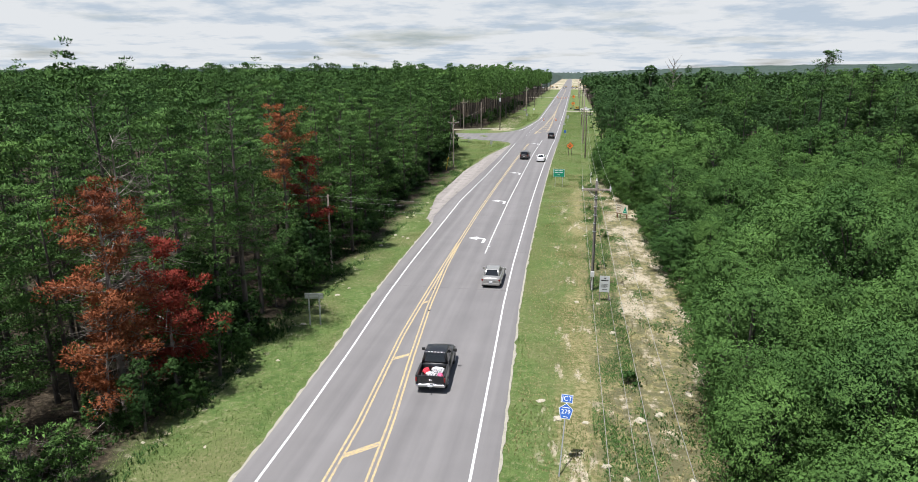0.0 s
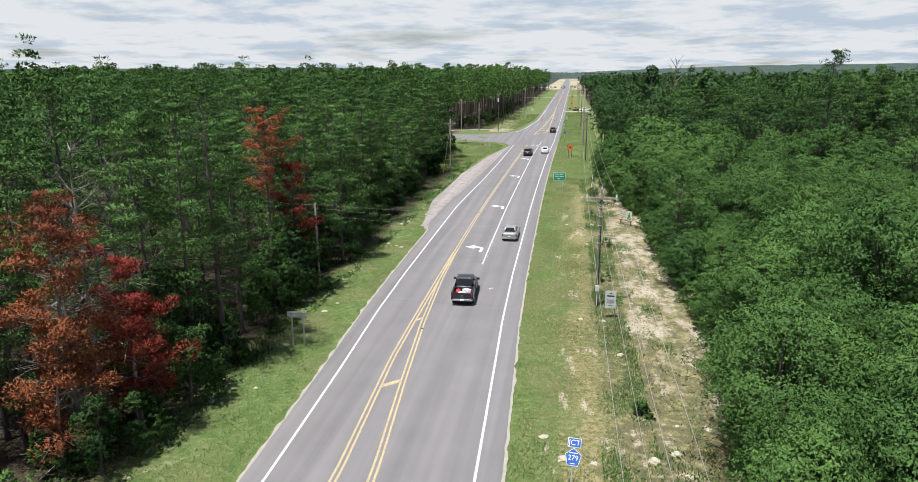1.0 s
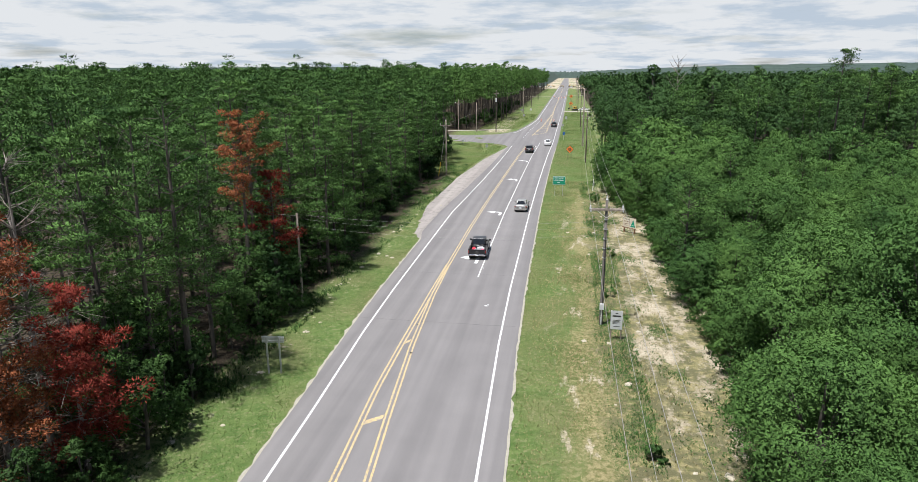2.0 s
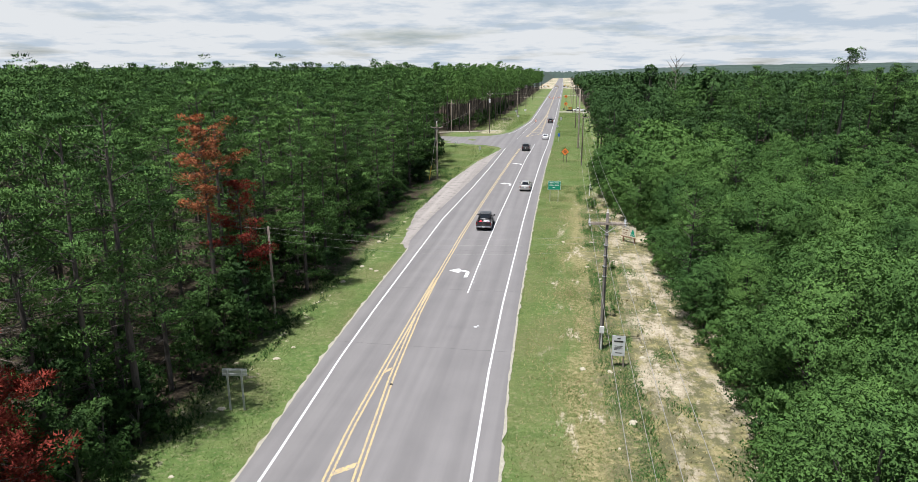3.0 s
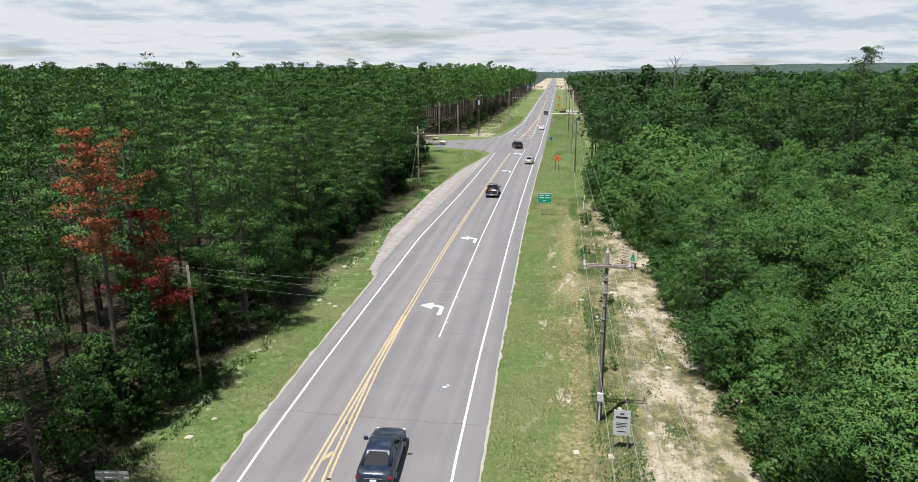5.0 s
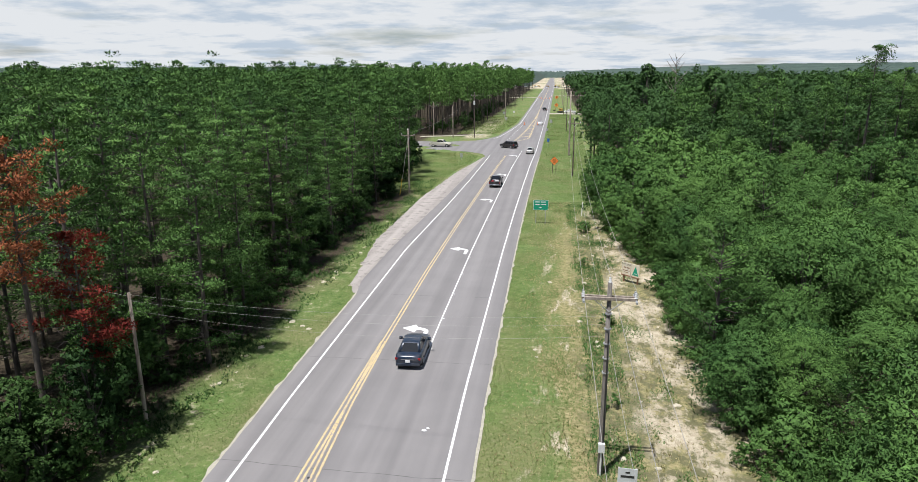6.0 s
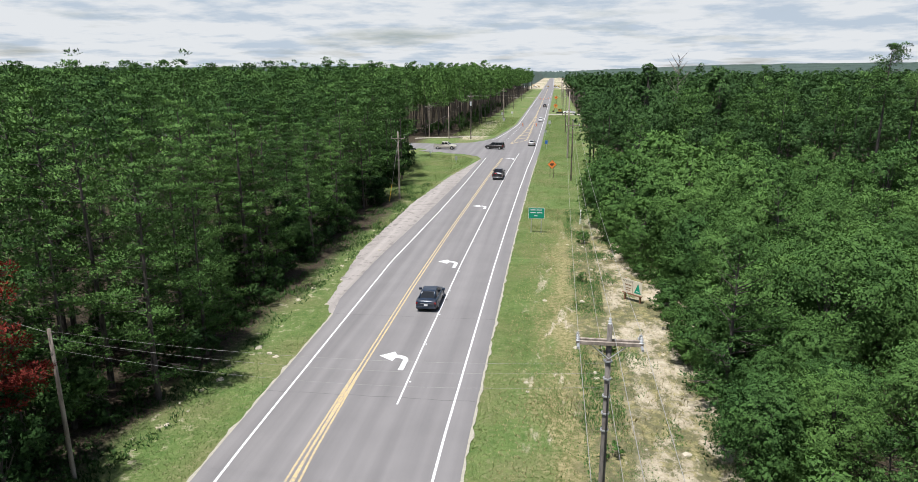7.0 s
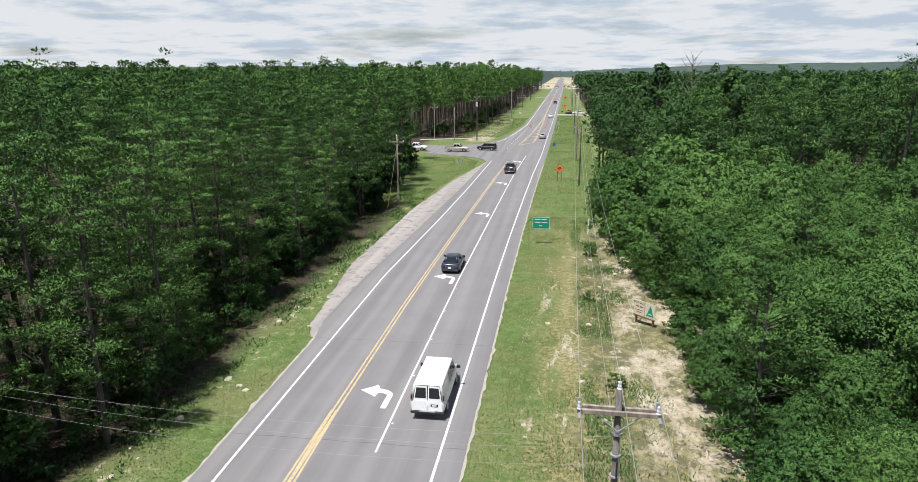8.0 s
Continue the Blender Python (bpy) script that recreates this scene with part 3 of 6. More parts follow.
def broad_parts(seed, h, rad, low, lobes, count, size):
    """Limbs and leaves of a broad-leaved tree: overlapping lobes of small sprays, with gaps."""
    rng = np.random.default_rng(seed)
    trunk = [(0, 0, -0.1, 0.02 * h), (rng.normal(0, 0.1), rng.normal(0, 0.1), h * 0.35, 0.014 * h), (rng.normal(0, 0.3), rng.normal(0, 0.3), h * 0.8, 0.005 * h)]
    limbs, cs, ns = [], [], []
    mid = np.array((0, 0, low + (h - low) * 0.4))
    for k in range(lobes):
        az, u = rng.uniform(0, 6.28), (k + 0.5) / lobes
        zc = low + (h - low) * (0.12 + 0.74 * u)
        off = rad * 0.72 * math.sqrt(max(0.0, 1 - (1.55 * abs(u - 0.33)) ** 2)) * rng.uniform(0.6, 1.05)
        c = np.array((math.cos(az) * off, math.sin(az) * off, zc))
        r = rad * rng.uniform(0.3, 0.5) * (1.08 - 0.42 * u)
        root = np.array([np.interp(zc * 0.5, [p[2] for p in trunk], [p[q] for p in trunk]) for q in (0, 1)])
        limbs.append([(*root, zc * 0.5, 0.008 * h), (*(c * (0.5, 0.5, 0.8)), 0.004 * h), (*(c * (0.85, 0.85, 0.95)), 0.002 * h)])
        # sprays over the lobe, each a tight handful of leaves
        sprays = max(1, round(count / lobes / 14))
        d = unit(rng.normal(0, 1, (sprays, 3)) + np.array((0, 0, 0.3)))
        at_c = c + d * r * (1, 1, 0.85) * rng.uniform(0.55, 1.15, (sprays, 1))
        sr = r * rng.uniform(0.16, 0.34, (sprays, 1))
        e = unit(rng.normal(0, 1, (sprays * 14, 3)))
        pts = np.repeat(at_c, 14, 0) + e * np.repeat(sr, 14, 0) * rng.uniform(0.3, 1.1, (len(e), 1)) * (1, 1, 0.7)
        cs.append(pts)
        ns.append(unit(unit(pts - mid) * 0.8 + np.repeat(d, 14, 0) * 0.55 + e * 0.35 + (0, 0, 0.1)))
    return trunk, limbs, leaf_faces(rng, np.concatenate(cs), np.concatenate(ns), size, 0.75)


def tree(name, parts, k, leaf, bark, label, category="tree", group="", trunk_sides=7):
    trunk, limbs, faces = parts
    ob = thing(name, Matrix(), label, category, group)
    under("trunk", solid("trunk", *tubes([trunk], trunk_sides), bark, True), ob)
    tagged(under("branchwork", solid("branchwork", *tubes(limbs, 3), bark, True), ob), kind="stuff")
    under("crown", soup("crown", faces, k, leaf), ob)
    return ob


def scatter(rng, x0, x1, y0, y1, cell, jitter=0.42):
    pts = [((x + 0.5 + rng.uniform(-jitter, jitter)) * cell, (y + 0.5 + rng.uniform(-jitter, jitter)) * cell)
           for x in range(math.floor(x0 / cell), math.ceil(x1 / cell)) for y in range(math.floor(y0 / cell), math.ceil(y1 / cell))]
    return [(x, y) for x, y in pts if x0 <= x <= x1 and y0 <= y <= y1]


def place(rng, kinds, spots, used, lo=0.9, hi=1.1):
    """Copies of the kinds at the spots; the first use of a kind is the kind itself."""
    for x, y in spots:
        k = rng.integers(0, len(kinds))
        s = rng.uniform(lo, hi)
        m = pose(x, y, -0.1, 0, 0, rng.uniform(0, 360)) @ Matrix.Diagonal((s * rng.uniform(0.9, 1.1), s * rng.uniform(0.9, 1.1), s, 1))
        ob = kinds[k]
        if ob not in used:
            used.add(ob)
            ob.matrix_basis = m
        else:
            c = copy_thing(ob, m @ Matrix.Diagonal((*ob.scale, 1)).inverted())


def woods(name, rng, kinds, spots, k, leaf, bark, label, lo, hi):
    """Far trees, joined: leaves in one mesh and stems in another."""
    spots = np.array(spots)
    leaves, stems = [], []
    pick = rng.integers(0, len(kinds), len(spots))
    for i, (trunk, limbs, faces) in enumerate(kinds):
        s = spots[pick == i]
        n = len(s)
        if not n:
            continue
        sc, az = rng.uniform(lo, hi, n), rng.uniform(0, 6.28, n)
        f = np.asarray(faces)
        ca, sa = np.cos(az)[:, None], np.sin(az)[:, None]
        w = rng.uniform(0.85, 1.15, n)
        X = (f[:, 0] * ca - f[:, 1] * sa) * (sc * w)[:, None] + s[:, :1]
        Y = (f[:, 0] * sa + f[:, 1] * ca) * (sc * w)[:, None] + s[:, 1:]
        Z = f[:, 2] * sc[:, None]
        NX, NY = f[:, 3] * ca - f[:, 4] * sa, f[:, 3] * sa + f[:, 4] * ca
        leaves.append(np.stack([X, Y, Z, NX, NY, np.broadcast_to(f[:, 5], NX.shape)], -1).reshape(-1, 6))
        for j in range(n):
            for q in range(3):
                a, b = 2.1 * q, 2.1 * (q + 1)
                r0, r1, hh = trunk[0][3] * 0.8, 0.05, trunk[-1][2] * sc[j]
                p = s[j]
                stems.append([(p[0] + r0 * math.cos(a), p[1] + r0 * math.sin(a), -0.1), (p[0] + r0 * math.cos(b), p[1] + r0 * math.sin(b), -0.1), (p[0], p[1], hh)])
    ob = thing(name, Matrix(), label, "woods", kind="stuff")
    under("foliage", soup("foliage", np.concatenate(leaves), k, leaf), ob)
    under("stems", soup("stems", np.array(stems).reshape(-1, 3), 3, bark), ob)


WOOD_EDGE = [(-40, -17.9), (75, -18.1), (95, -20.2), (150, -21.3), (200, -22)]


def forest_left():
    rng = np.random.default_rng(11)
    label = "tall green pine with bare dark trunk"
    close = [tree("pine_tree", pine_parts(20 + i, h, b, r, 11, 2, 200, 0.145, 0.12, 0.28, 0, 1.05, 0.36, 1.0), 3, NEEDLE, BARK, label, "tree", "roadside pines")
             for i, (h, b, r) in enumerate(((18.0, 4.5, 3.9), (16.5, 3.0, 3.6), (19.0, 5.5, 4.0), (15.0, 2.0, 3.4)))]
    near = [tree("pine_tree", pine_parts(30 + i, h, b, r, 10, 2, 140, 0.18, 0.06, 0.3, 0, 1.1, 0.38, 0.5), 3, NEEDLE, BARK, label, "tree", "roadside pines")
            for i, (h, b, r) in enumerate(((18.8, 7.5, 4.0), (18.0, 6.5, 3.8), (17.0, 7.5, 3.5), (18.8, 8.0, 4.0), (15.5, 5.0, 3.6)))]
    edge = [tree("pine_tree", pine_parts(40 + i, h, b, r, 13, 2, 135, 0.165, 0.06, 0.3, 0, 1.0, 0.4, 1.0), 3, NEEDLE, BARK, "tall green pine with limbs down to the ground", "tree", "roadside pines")
            for i, (h, b, r) in enumerate(((18.0, 2.6, 3.6), (16.0, 2.0, 3.3), (19.0, 3.2, 3.8)))]
    used = set()
    gap = lambda x, y: (-22.5 < x and 25.5 < y < 37.5) or (-24 < x and 54.0 < y < 60.5)
    spots = [(x, y) for x, y in scatter(rng, -34, -17.5, 3, 130, 3.95) if x < at(WOOD_EDGE, y) and not gap(x, y)]
    place(rng, close, [(x, y) for x, y in spots if x > -26 and 17 < y < 62], used, 0.66, 0.99)
    # those up to y 17 stand out of view, kept to cast shade
    place(rng, near, [(x, y) for x, y in spots if x <= -26 or y <= 17], used, 0.66, 0.97)
    place(rng, edge, [(x, y) for x, y in spots if x > -26 and y >= 62], used, 0.66, 1.03)
    small = [tree("young_pine", pine_parts(50 + i, h, 0.8, r, 12, 2, 34, 0.2, 0, 0.28, 0, 0.5), 3, NEEDLE, BARK, "young bushy green pine at the wood's edge", "tree", "young pines") for i, (h, r) in enumerate(((7.5, 2.2), (5.5, 1.8)))]
    place(rng, small, [(at(WOOD_EDGE, y) - 0.4 - rng.uniform(0, 3.5), y + rng.uniform(-2, 2)) for y in np.arange(12, 130, 5.0) if not gap(-19, y)], used, 0.55, 1.1)
    scrub = [tree("understorey_oak", broad_parts(80 + i, h, r, 0.3, 12, 5000, 0.12), 3, SHRUB, BARK, "dark leafy small oak under the pines", "tree", "understorey oaks") for i, (h, r) in enumerate(((6.5, 2.6), (5.0, 2.3), (8.0, 2.8)))]
    place(rng, scrub, [(at(WOOD_EDGE, y) - 1.2 - rng.uniform(0, 6.0), y + rng.uniform(-1.5, 1.5)) for y in np.arange(12, 134, 3.0) if not gap(-19, y)], used, 0.7, 1.1)
    shrubs = [tree("shrub", broad_parts(70 + i, h, r, 0.1, 8, 2200, 0.1), 3, SHRUB, BARK, "dark leafy shrub under the pines", "shrub", "edge shrubs") for i, (h, r) in enumerate(((3.0, 1.8), (2.2, 1.5)))]
    place(rng, shrubs, [(at(WOOD_EDGE, y) + 0.5 - rng.uniform(0, 3.0), y + rng.uniform(-1.5, 1.5)) for y in np.arange(14, 134, 2.4)], used, 0.5, 1.15)
    place(rng, small, [(-18.6, 23.6), (-17.6, 25.4), (-21.5, 24.0)], used, 0.6, 0.95)
    place(rng, scrub, [(-17.4, 30.6), (-16.9, 33.2), (-16.8, 37.6), (-17.2, 40.0), (-17.4, 43.0)], used, 0.5, 0.75)
    place(rng, scrub, [(-18.6, 54.6), (-18.0, 57.4), (-19.4, 60.2), (-21.0, 56.0)], used, 0.8, 1.05)
    mid = [pine_parts(90 + i, h, b, r, 10, 2, 42, 0.26, 0, 0.36, 0, 1.1, 0.42) for i, (h, b, r) in enumerate(((19, 5, 3.9), (17.5, 4, 3.6), (20.5, 6, 4.0), (16, 3, 3.6)))]
    inner = [pine_parts(100 + i, h, h - 8.0, r, 7, 2, 34, 0.26, 0, 0.36, 0, 1.1, 0.42) for i, (h, r) in enumerate(((19, 3.9), (17.5, 3.7), (20.5, 4.0), (16.5, 3.6)))]
    ok = lambda x, y: x > -(y + 30) * 1.12 - 15
    spots = [(x, y) for x, y in scatter(rng, -110, -35, 14, 185, 5.3) if x > -(y + 12) * 1.06 - 10]
    woods("pine_woods", rng, inner, spots, 3, NEEDLE, BARK, "dense stand of green pines behind the first rows", 0.7, 1.0)
    back = [pine_parts(110 + i, h, h - 7.5, r, 6, 1, 40, 0.33, 0, 0.4, 0, 1.5, 0.5) for i, (h, r) in enumerate(((19, 3.9), (17.5, 3.7), (20.5, 4.0)))]
    spots = [(x, y) for x, y in scatter(rng, -210, -110, 90, 185, 6.2) if x > -(y + 12) * 1.06 - 10]
    woods("pine_woods", rng, back, spots, 3, NEEDLE, BARK, "dense stand of green pines deep in the woods", 0.84, 1.06)
    # unseen pines behind the camera, added to shade the woods ahead
    spots = [(x, y) for x, y in scatter(rng, -32, -18.2, -34, 3, 5.0)]
    spots += [(x, y) for x, y in scatter(rng, -37, -20.8, 128, 190, 4.6) if x < -21.5 - max(0, y - 150) * 0.18]
    woods("pine_woods", rng, mid, spots, 3, NEEDLE, BARK, "tall dense pines near the junction and unseen behind the camera", 0.84, 1.06)
    low = [broad_parts(95 + i, h, r, 0.3, 10, 1400, 0.22) for i, (h, r) in enumerate(((6.5, 2.8), (4.5, 2.4)))]
    spots = [(-21.5 - rng.uniform(0, 7) - max(0, y - 150) * 0.18, y + rng.uniform(-1, 1)) for y in np.arange(128, 190, 1.6)]
    woods("scrub", rng, low, spots, 3, SHRUB, BARK, "dark leafy scrub at the foot of the pines", 0.7, 1.15)
    far = [pine_parts(120 + i, h, b, r, 6, 1, 36, 0.4, 0, 0.42, 0, 1.5, 0.5) for i, (h, b, r) in enumerate(((19, 10.5, 3.7), (17, 9.5, 3.5), (20.5, 11, 3.8)))]
    deep = [pine_parts(130 + i, h, h - 6.5, r, 4, 1, 9, 0.95, 0, 0.5, 0, 1.7) for i, (h, r) in enumerate(((19, 3.9), (17.5, 3.7), (20.5, 4.0)))]
    beyond = [pine_parts(140 + i, h, h - 6.5, r, 5, 1, 26, 0.46, 0, 0.42, 0, 1.6, 0.5) for i, (h, r) in enumerate(((19, 3.9), (17.5, 3.7), (20.5, 4.0)))]
    spots = [(x, y) for x, y in scatter(rng, -300, -52, 186, 420, 6.8) if ok(x, y)]
    woods("pine_woods", rng, beyond, spots, 3, NEEDLE, BARK, "dense green pine woods past the side road", 0.84, 1.08)
    spots = [(x, y) for x, y in scatter(rng, -400, -40, 420, 900, 10.5) if x < -40]
    woods("pine_woods", rng, deep, spots, 3, NEEDLE, BARK, "distant dense green pine woods", 0.86, 1.1)
    spots = [(x, y) for x, y in scatter(rng, -52, -40, 222, 420, 5.5)]
    spots += [(x, y) for x, y in scatter(rng, -40, -21.5, 236, 430, 5.0) if x < -22 - max(0, 262 - y) * 0.45]
    spots += [(x, y) for x, y in scatter(rng, -44, -21, 430, 900, 6.5)]
    feet = [(-24.0 - rng.uniform(0, 9) - max(0, 262 - y) * 0.45, y) for y in np.arange(238, 430, 1.5)] + [(-40 - rng.uniform(0, 12), y) for y in np.arange(228, 262, 1.2)]
    woods("scrub", rng, low, feet, 3, SHRUB, BARK, "dark leafy scrub at the foot of the pines", 0.35, 0.8)
    woods("pine_woods", rng, far, spots, 3, NEEDLE, BARK, "distant pines lining the verge past the junction", 0.88, 1.1)


def dead_pines():
    rust = "dead pine with rust-red needles and bleached limbs"
    for i, (x, y, h, b, r, mat, label) in enumerate(((-19.9, 32.4, 13.2, 4.0, 3.1, NEEDLE_DEAD, rust),
                                                     (-19.2, 30.3, 7.4, 2.4, 2.4, NEEDLE_DEAD, "leaning dead pine with orange-brown needles"),
                                                     (-18.2, 35.0, 9.4, 2.0, 2.3, NEEDLE_RED, rust),
                                                     (-20.1, 56.6, 16.4, 10.5, 2.0, NEEDLE_DEAD, "slender dead pine with orange-brown top"),
                                                     (-18.7, 58.6, 11.6, 5.5, 1.8, NEEDLE_RED, "slender dead pine with dark red needles"))):
        ob = tree("dead_pine", pine_parts(200 + i, h, b, r, 12 if h > 9 else 8, 3, 150 if i < 3 else 80, 0.15, 0.2 if i < 3 else 0.35, 0.24, 0.3, 0.78 if i < 3 else 0.6, 0.62), 3, mat, DEADWOOD if i < 3 else BARK, label, "dead tree", "dead pines")
        ob.matrix_basis = pose(x, y, -0.1, 0, 0, 70 * i)
    # bare grey pines beside them
    for i, (x, y, h) in enumerate(((-22.5, 37.5, 15.0), (-21.0, 34.0, 12.0), (-24.0, 44.0, 13.0))):
        trunk, limbs, _ = pine_parts(240 + i, h, 4.0, 2.6, 13, 1, 1, 0.1, 0.8)
        snag = thing("bare_tree", pose(x, y, -0.1), "leafless grey pine with thin bleached limbs", "dead tree", "bare pines")
        under("trunk", solid("trunk", *tubes([trunk], 7), DEADWOOD, True), snag)
        tagged(under("branchwork", solid("branchwork", *tubes(limbs, 4), DEADWOOD, True), snag), kind="stuff")
    # heap of cut grey brush at the wood's edge
    rng = np.random.default_rng(9)
    twigs = []
    for k in range(420):
        c = rng.normal(0, 1, 3) * (1.5, 1.7, 0.28) + (0, 0, 0.35)
        d = unit(rng.normal(0, 1, 3) * (1, 1, 0.35)) * rng.uniform(0.4, 1.3)
        c[2] = abs(c[2])
        twigs.append([(*(c - d), 0.018), (*(c + d), 0.006)])
    heap = thing("brush_heap", pose(-21.0, 24.6, -0.05), "heap of dry grey cut branches on the ground", "brush")
    tagged(under("brushwood", solid("brushwood", *tubes(twigs, 3), DEADWOOD), heap), kind="stuff")


def forest_right():
    rng = np.random.default_rng(31)
    used = set()
    close = [tree("oak_tree", broad_parts(300 + i, h, r, 0.2, 28, 22000, 0.08), 3, LEAF, BARK, "dense bushy green young oak", "tree", "young oaks")
             for i, (h, r) in enumerate(((7.2, 3.6), (6.0, 3.1), (8.0, 4.0)))]
    broad = [tree("oak_tree", broad_parts(306 + i, h, r, 0.2, 40, 36000, 0.084), 3, LEAF, BARK, "broad dense green oak beside the sandy track", "tree", "young oaks")
             for i, (h, r) in enumerate(((10.5, 5.0), (9.0, 4.4)))]
    bushy = [tree("oak_tree", broad_parts(310 + i, h, r, 0.3, 24, 10500, 0.112), 3, LEAF, BARK, "dense bushy green young oak", "tree", "young oaks")
             for i, (h, r) in enumerate(((7.0, 3.4), (9.5, 3.8), (5.5, 2.9)))]
    pines = [tree("young_pine", pine_parts(330 + i, h, 0.5, r, 14, 2, 60, 0.14, 0, 0.28, 0, 0.5), 3, NEEDLE, BARK, "young bushy green pine beside the sandy track", "tree", "young pines") for i, (h, r) in enumerate(((8.0, 2.5), (6.0, 2.1)))]
    rim = [(15, 13.0), (40, 13.6), (56, 15.3), (64, 14.4), (81, 14.2), (92, 14.6), (98, 13.6), (106, 12.0), (132, 11.4)]
    for x, y in scatter(rng, 12.5, 66, 18, 142, 4.2):
        edge = at(rim, y) + 1.0
        if x < edge or x > 30 + 0.45 * y:
            continue
        s = 1.0 if x > edge + 3.5 else 0.85
        kinds = broad if y < 47 else pines if rng.random() < (0.34 if 50 < y < 100 and x < 26 else 0.1) else close if y < 100 else bushy
        grow = 1.0 + 0.3 * (y > 92 and x < 26) + 0.3 * noise.noise((x * 0.09, y * 0.07, 2))
        place(rng, kinds, [(x, y)], used, 0.72 * s * grow, 1.26 * s * grow)
    rimmed = [tree("shrub", broad_parts(340 + i, h, r, 0.05, 10, 4200, 0.085), 3, LEAF, BARK, "leafy green shrub at the edge of the sandy track", "shrub", "track shrubs") for i, (h, r) in enumerate(((2.6, 1.6), (2.0, 1.4)))]
    for y in np.arange(20, 132, 2.6):
        place(rng, rimmed, [(at(rim, y) + 0.7 + rng.uniform(0, 1.0), y + rng.uniform(-1, 1))], used, 0.6, 1.0)
        place(rng, rimmed, [(at(rim, y) + 2.6 + rng.uniform(0, 1.6), y + rng.uniform(-1, 1))], used, 1.1, 1.7)
    front = [broad_parts(350 + i, h, r, low, 18, 3000, 0.21) for i, (h, r, low) in enumerate(((15.5, 4.4, 2.0), (17.5, 4.6, 4.0), (13.0, 4.0, 1.0), (19.0, 4.4, 5.0)))]
    spots = [(x, y) for x, y in scatter(rng, 12, 100, 126, 182, 5.6) if x < 32 + 0.5 * y and x > 13.6 + 0.5 * math.sin(y * 0.2) and y > at([(14, 128), (22, 138), (60, 144)], x)]
    woods("mixed_woods", rng, front, spots, 3, LEAF_DEEP, BARK, "tall dark green mixed woods beside the verge", 0.72, 1.04)
    slim = [pine_parts(355 + i, h, b, r, 9, 2, 40, 0.25, 0.1, 0.36, 0, 1.05, 0.45) for i, (h, b, r) in enumerate(((19.0, 9.0, 3.2), (17.0, 8.0, 2.9)))]
    spots = [(x, y) for x, y in scatter(rng, 24, 100, 140, 185, 8.5) if x < 32 + 0.5 * y]
    woods("pine_woods", rng, slim, spots, 3, NEEDLE, BARK, "tall pines with bare trunks among the mixed woods", 0.85, 1.08)
    mid = [broad_parts(360 + i, h, r, 4.0, 13, 620, 0.44) for i, (h, r) in enumerate(((16.5, 4.6), (14.5, 4.2), (18.5, 4.6)))]
    spots = [(x, y) for x, y in scatter(rng, 15.5, 160, 180, 300, 6.2) if x < 32 + 0.5 * y and x > 14.2 + 0.5 * math.sin(y * 0.2)]
    woods("mixed_woods", rng, mid, spots, 3, LEAF_DEEP, BARK, "dense tall mixed green woods", 0.8, 1.08)
    spots = [(x, y) for x, y in scatter(rng, 15, 48, -45, 17, 5.0)]
    woods("mixed_woods", rng, mid, spots, 3, LEAF, BARK, "dense bushy green woods beside the sandy track", 0.45, 0.65)
    far = [broad_parts(390 + i, h, r, 8.0, 8, 150, 1.0) for i, (h, r) in enumerate(((17.0, 4.8), (15.5, 4.4), (19.0, 4.6)))]
    spots = [(x, y) for x, y in scatter(rng, 17, 480, 300, 900, 9.5) if x < 32 + 0.55 * y]
    woods("mixed_woods", rng, far, spots, 3, LEAF_DEEP, BARK, "distant mixed green woods", 0.8, 1.08)
    tall = [pine_parts(420 + i, h, b, r, 8, 3, 90, 0.2, 0.15, 0.34, 0, 1.05, 0.5) for i, (h, b, r) in enumerate(((22.5, 15.0, 3.6), (20.5, 14.0, 3.0)))]
    for i, (x, y, s) in enumerate(((53, 140, 1.0), (66, 150, 0.98), (60, 146, 0.86), (75, 190, 0.95), (48, 165, 0.72), (37, 150, 0.7), (58, 215, 0.9))):
        ob = tree("tall_pine", tall[i % 2], 3, NEEDLE, BARK, "tall slender pine standing above the woods", "tree", "tall pines")
        ob.matrix_basis = pose(x, y, -0.1, 0, 0, 57 * i) @ Matrix.Diagonal((s, s, s, 1))
    for i, (x, y, h, r) in enumerate(((38.5, 176, 21.8, 5.0), (26.2, 190, 22.8, 3.6), (33, 215, 17, 4.5))):
        ob = tree("oak_tree", broad_parts(450 + i, h, r, 7, 18, 6500, 0.28), 3, LEAF_DEEP, BARK, "tall round-crowned green oak above the woods", "tree", "tall oaks")
        ob.matrix_basis = pose(x, y, -0.1)
    rng2 = np.random.default_rng(5)
    limbs = []
    for k in range(26):
        z = rng2.uniform(13, 22)
        az, L = rng2.uniform(0, 6.28), rng2.uniform(1.2, 3.2) * (1.2 - (z - 13) / 14)
        o = np.array((math.cos(az), math.sin(az), 1.1))
        limbs.append([(0, 0, z, 0.07), (*(np.array((0, 0, z)) + o * L * 0.6), 0.04), (*(np.array((0, 0, z)) + o * L * (1.1, 1.1, 1.2)), 0.012)])
    snag = thing("bare_tree", pose(30.8, 180, -0.1), "tall leafless dead tree with thin grey limbs", "dead tree")
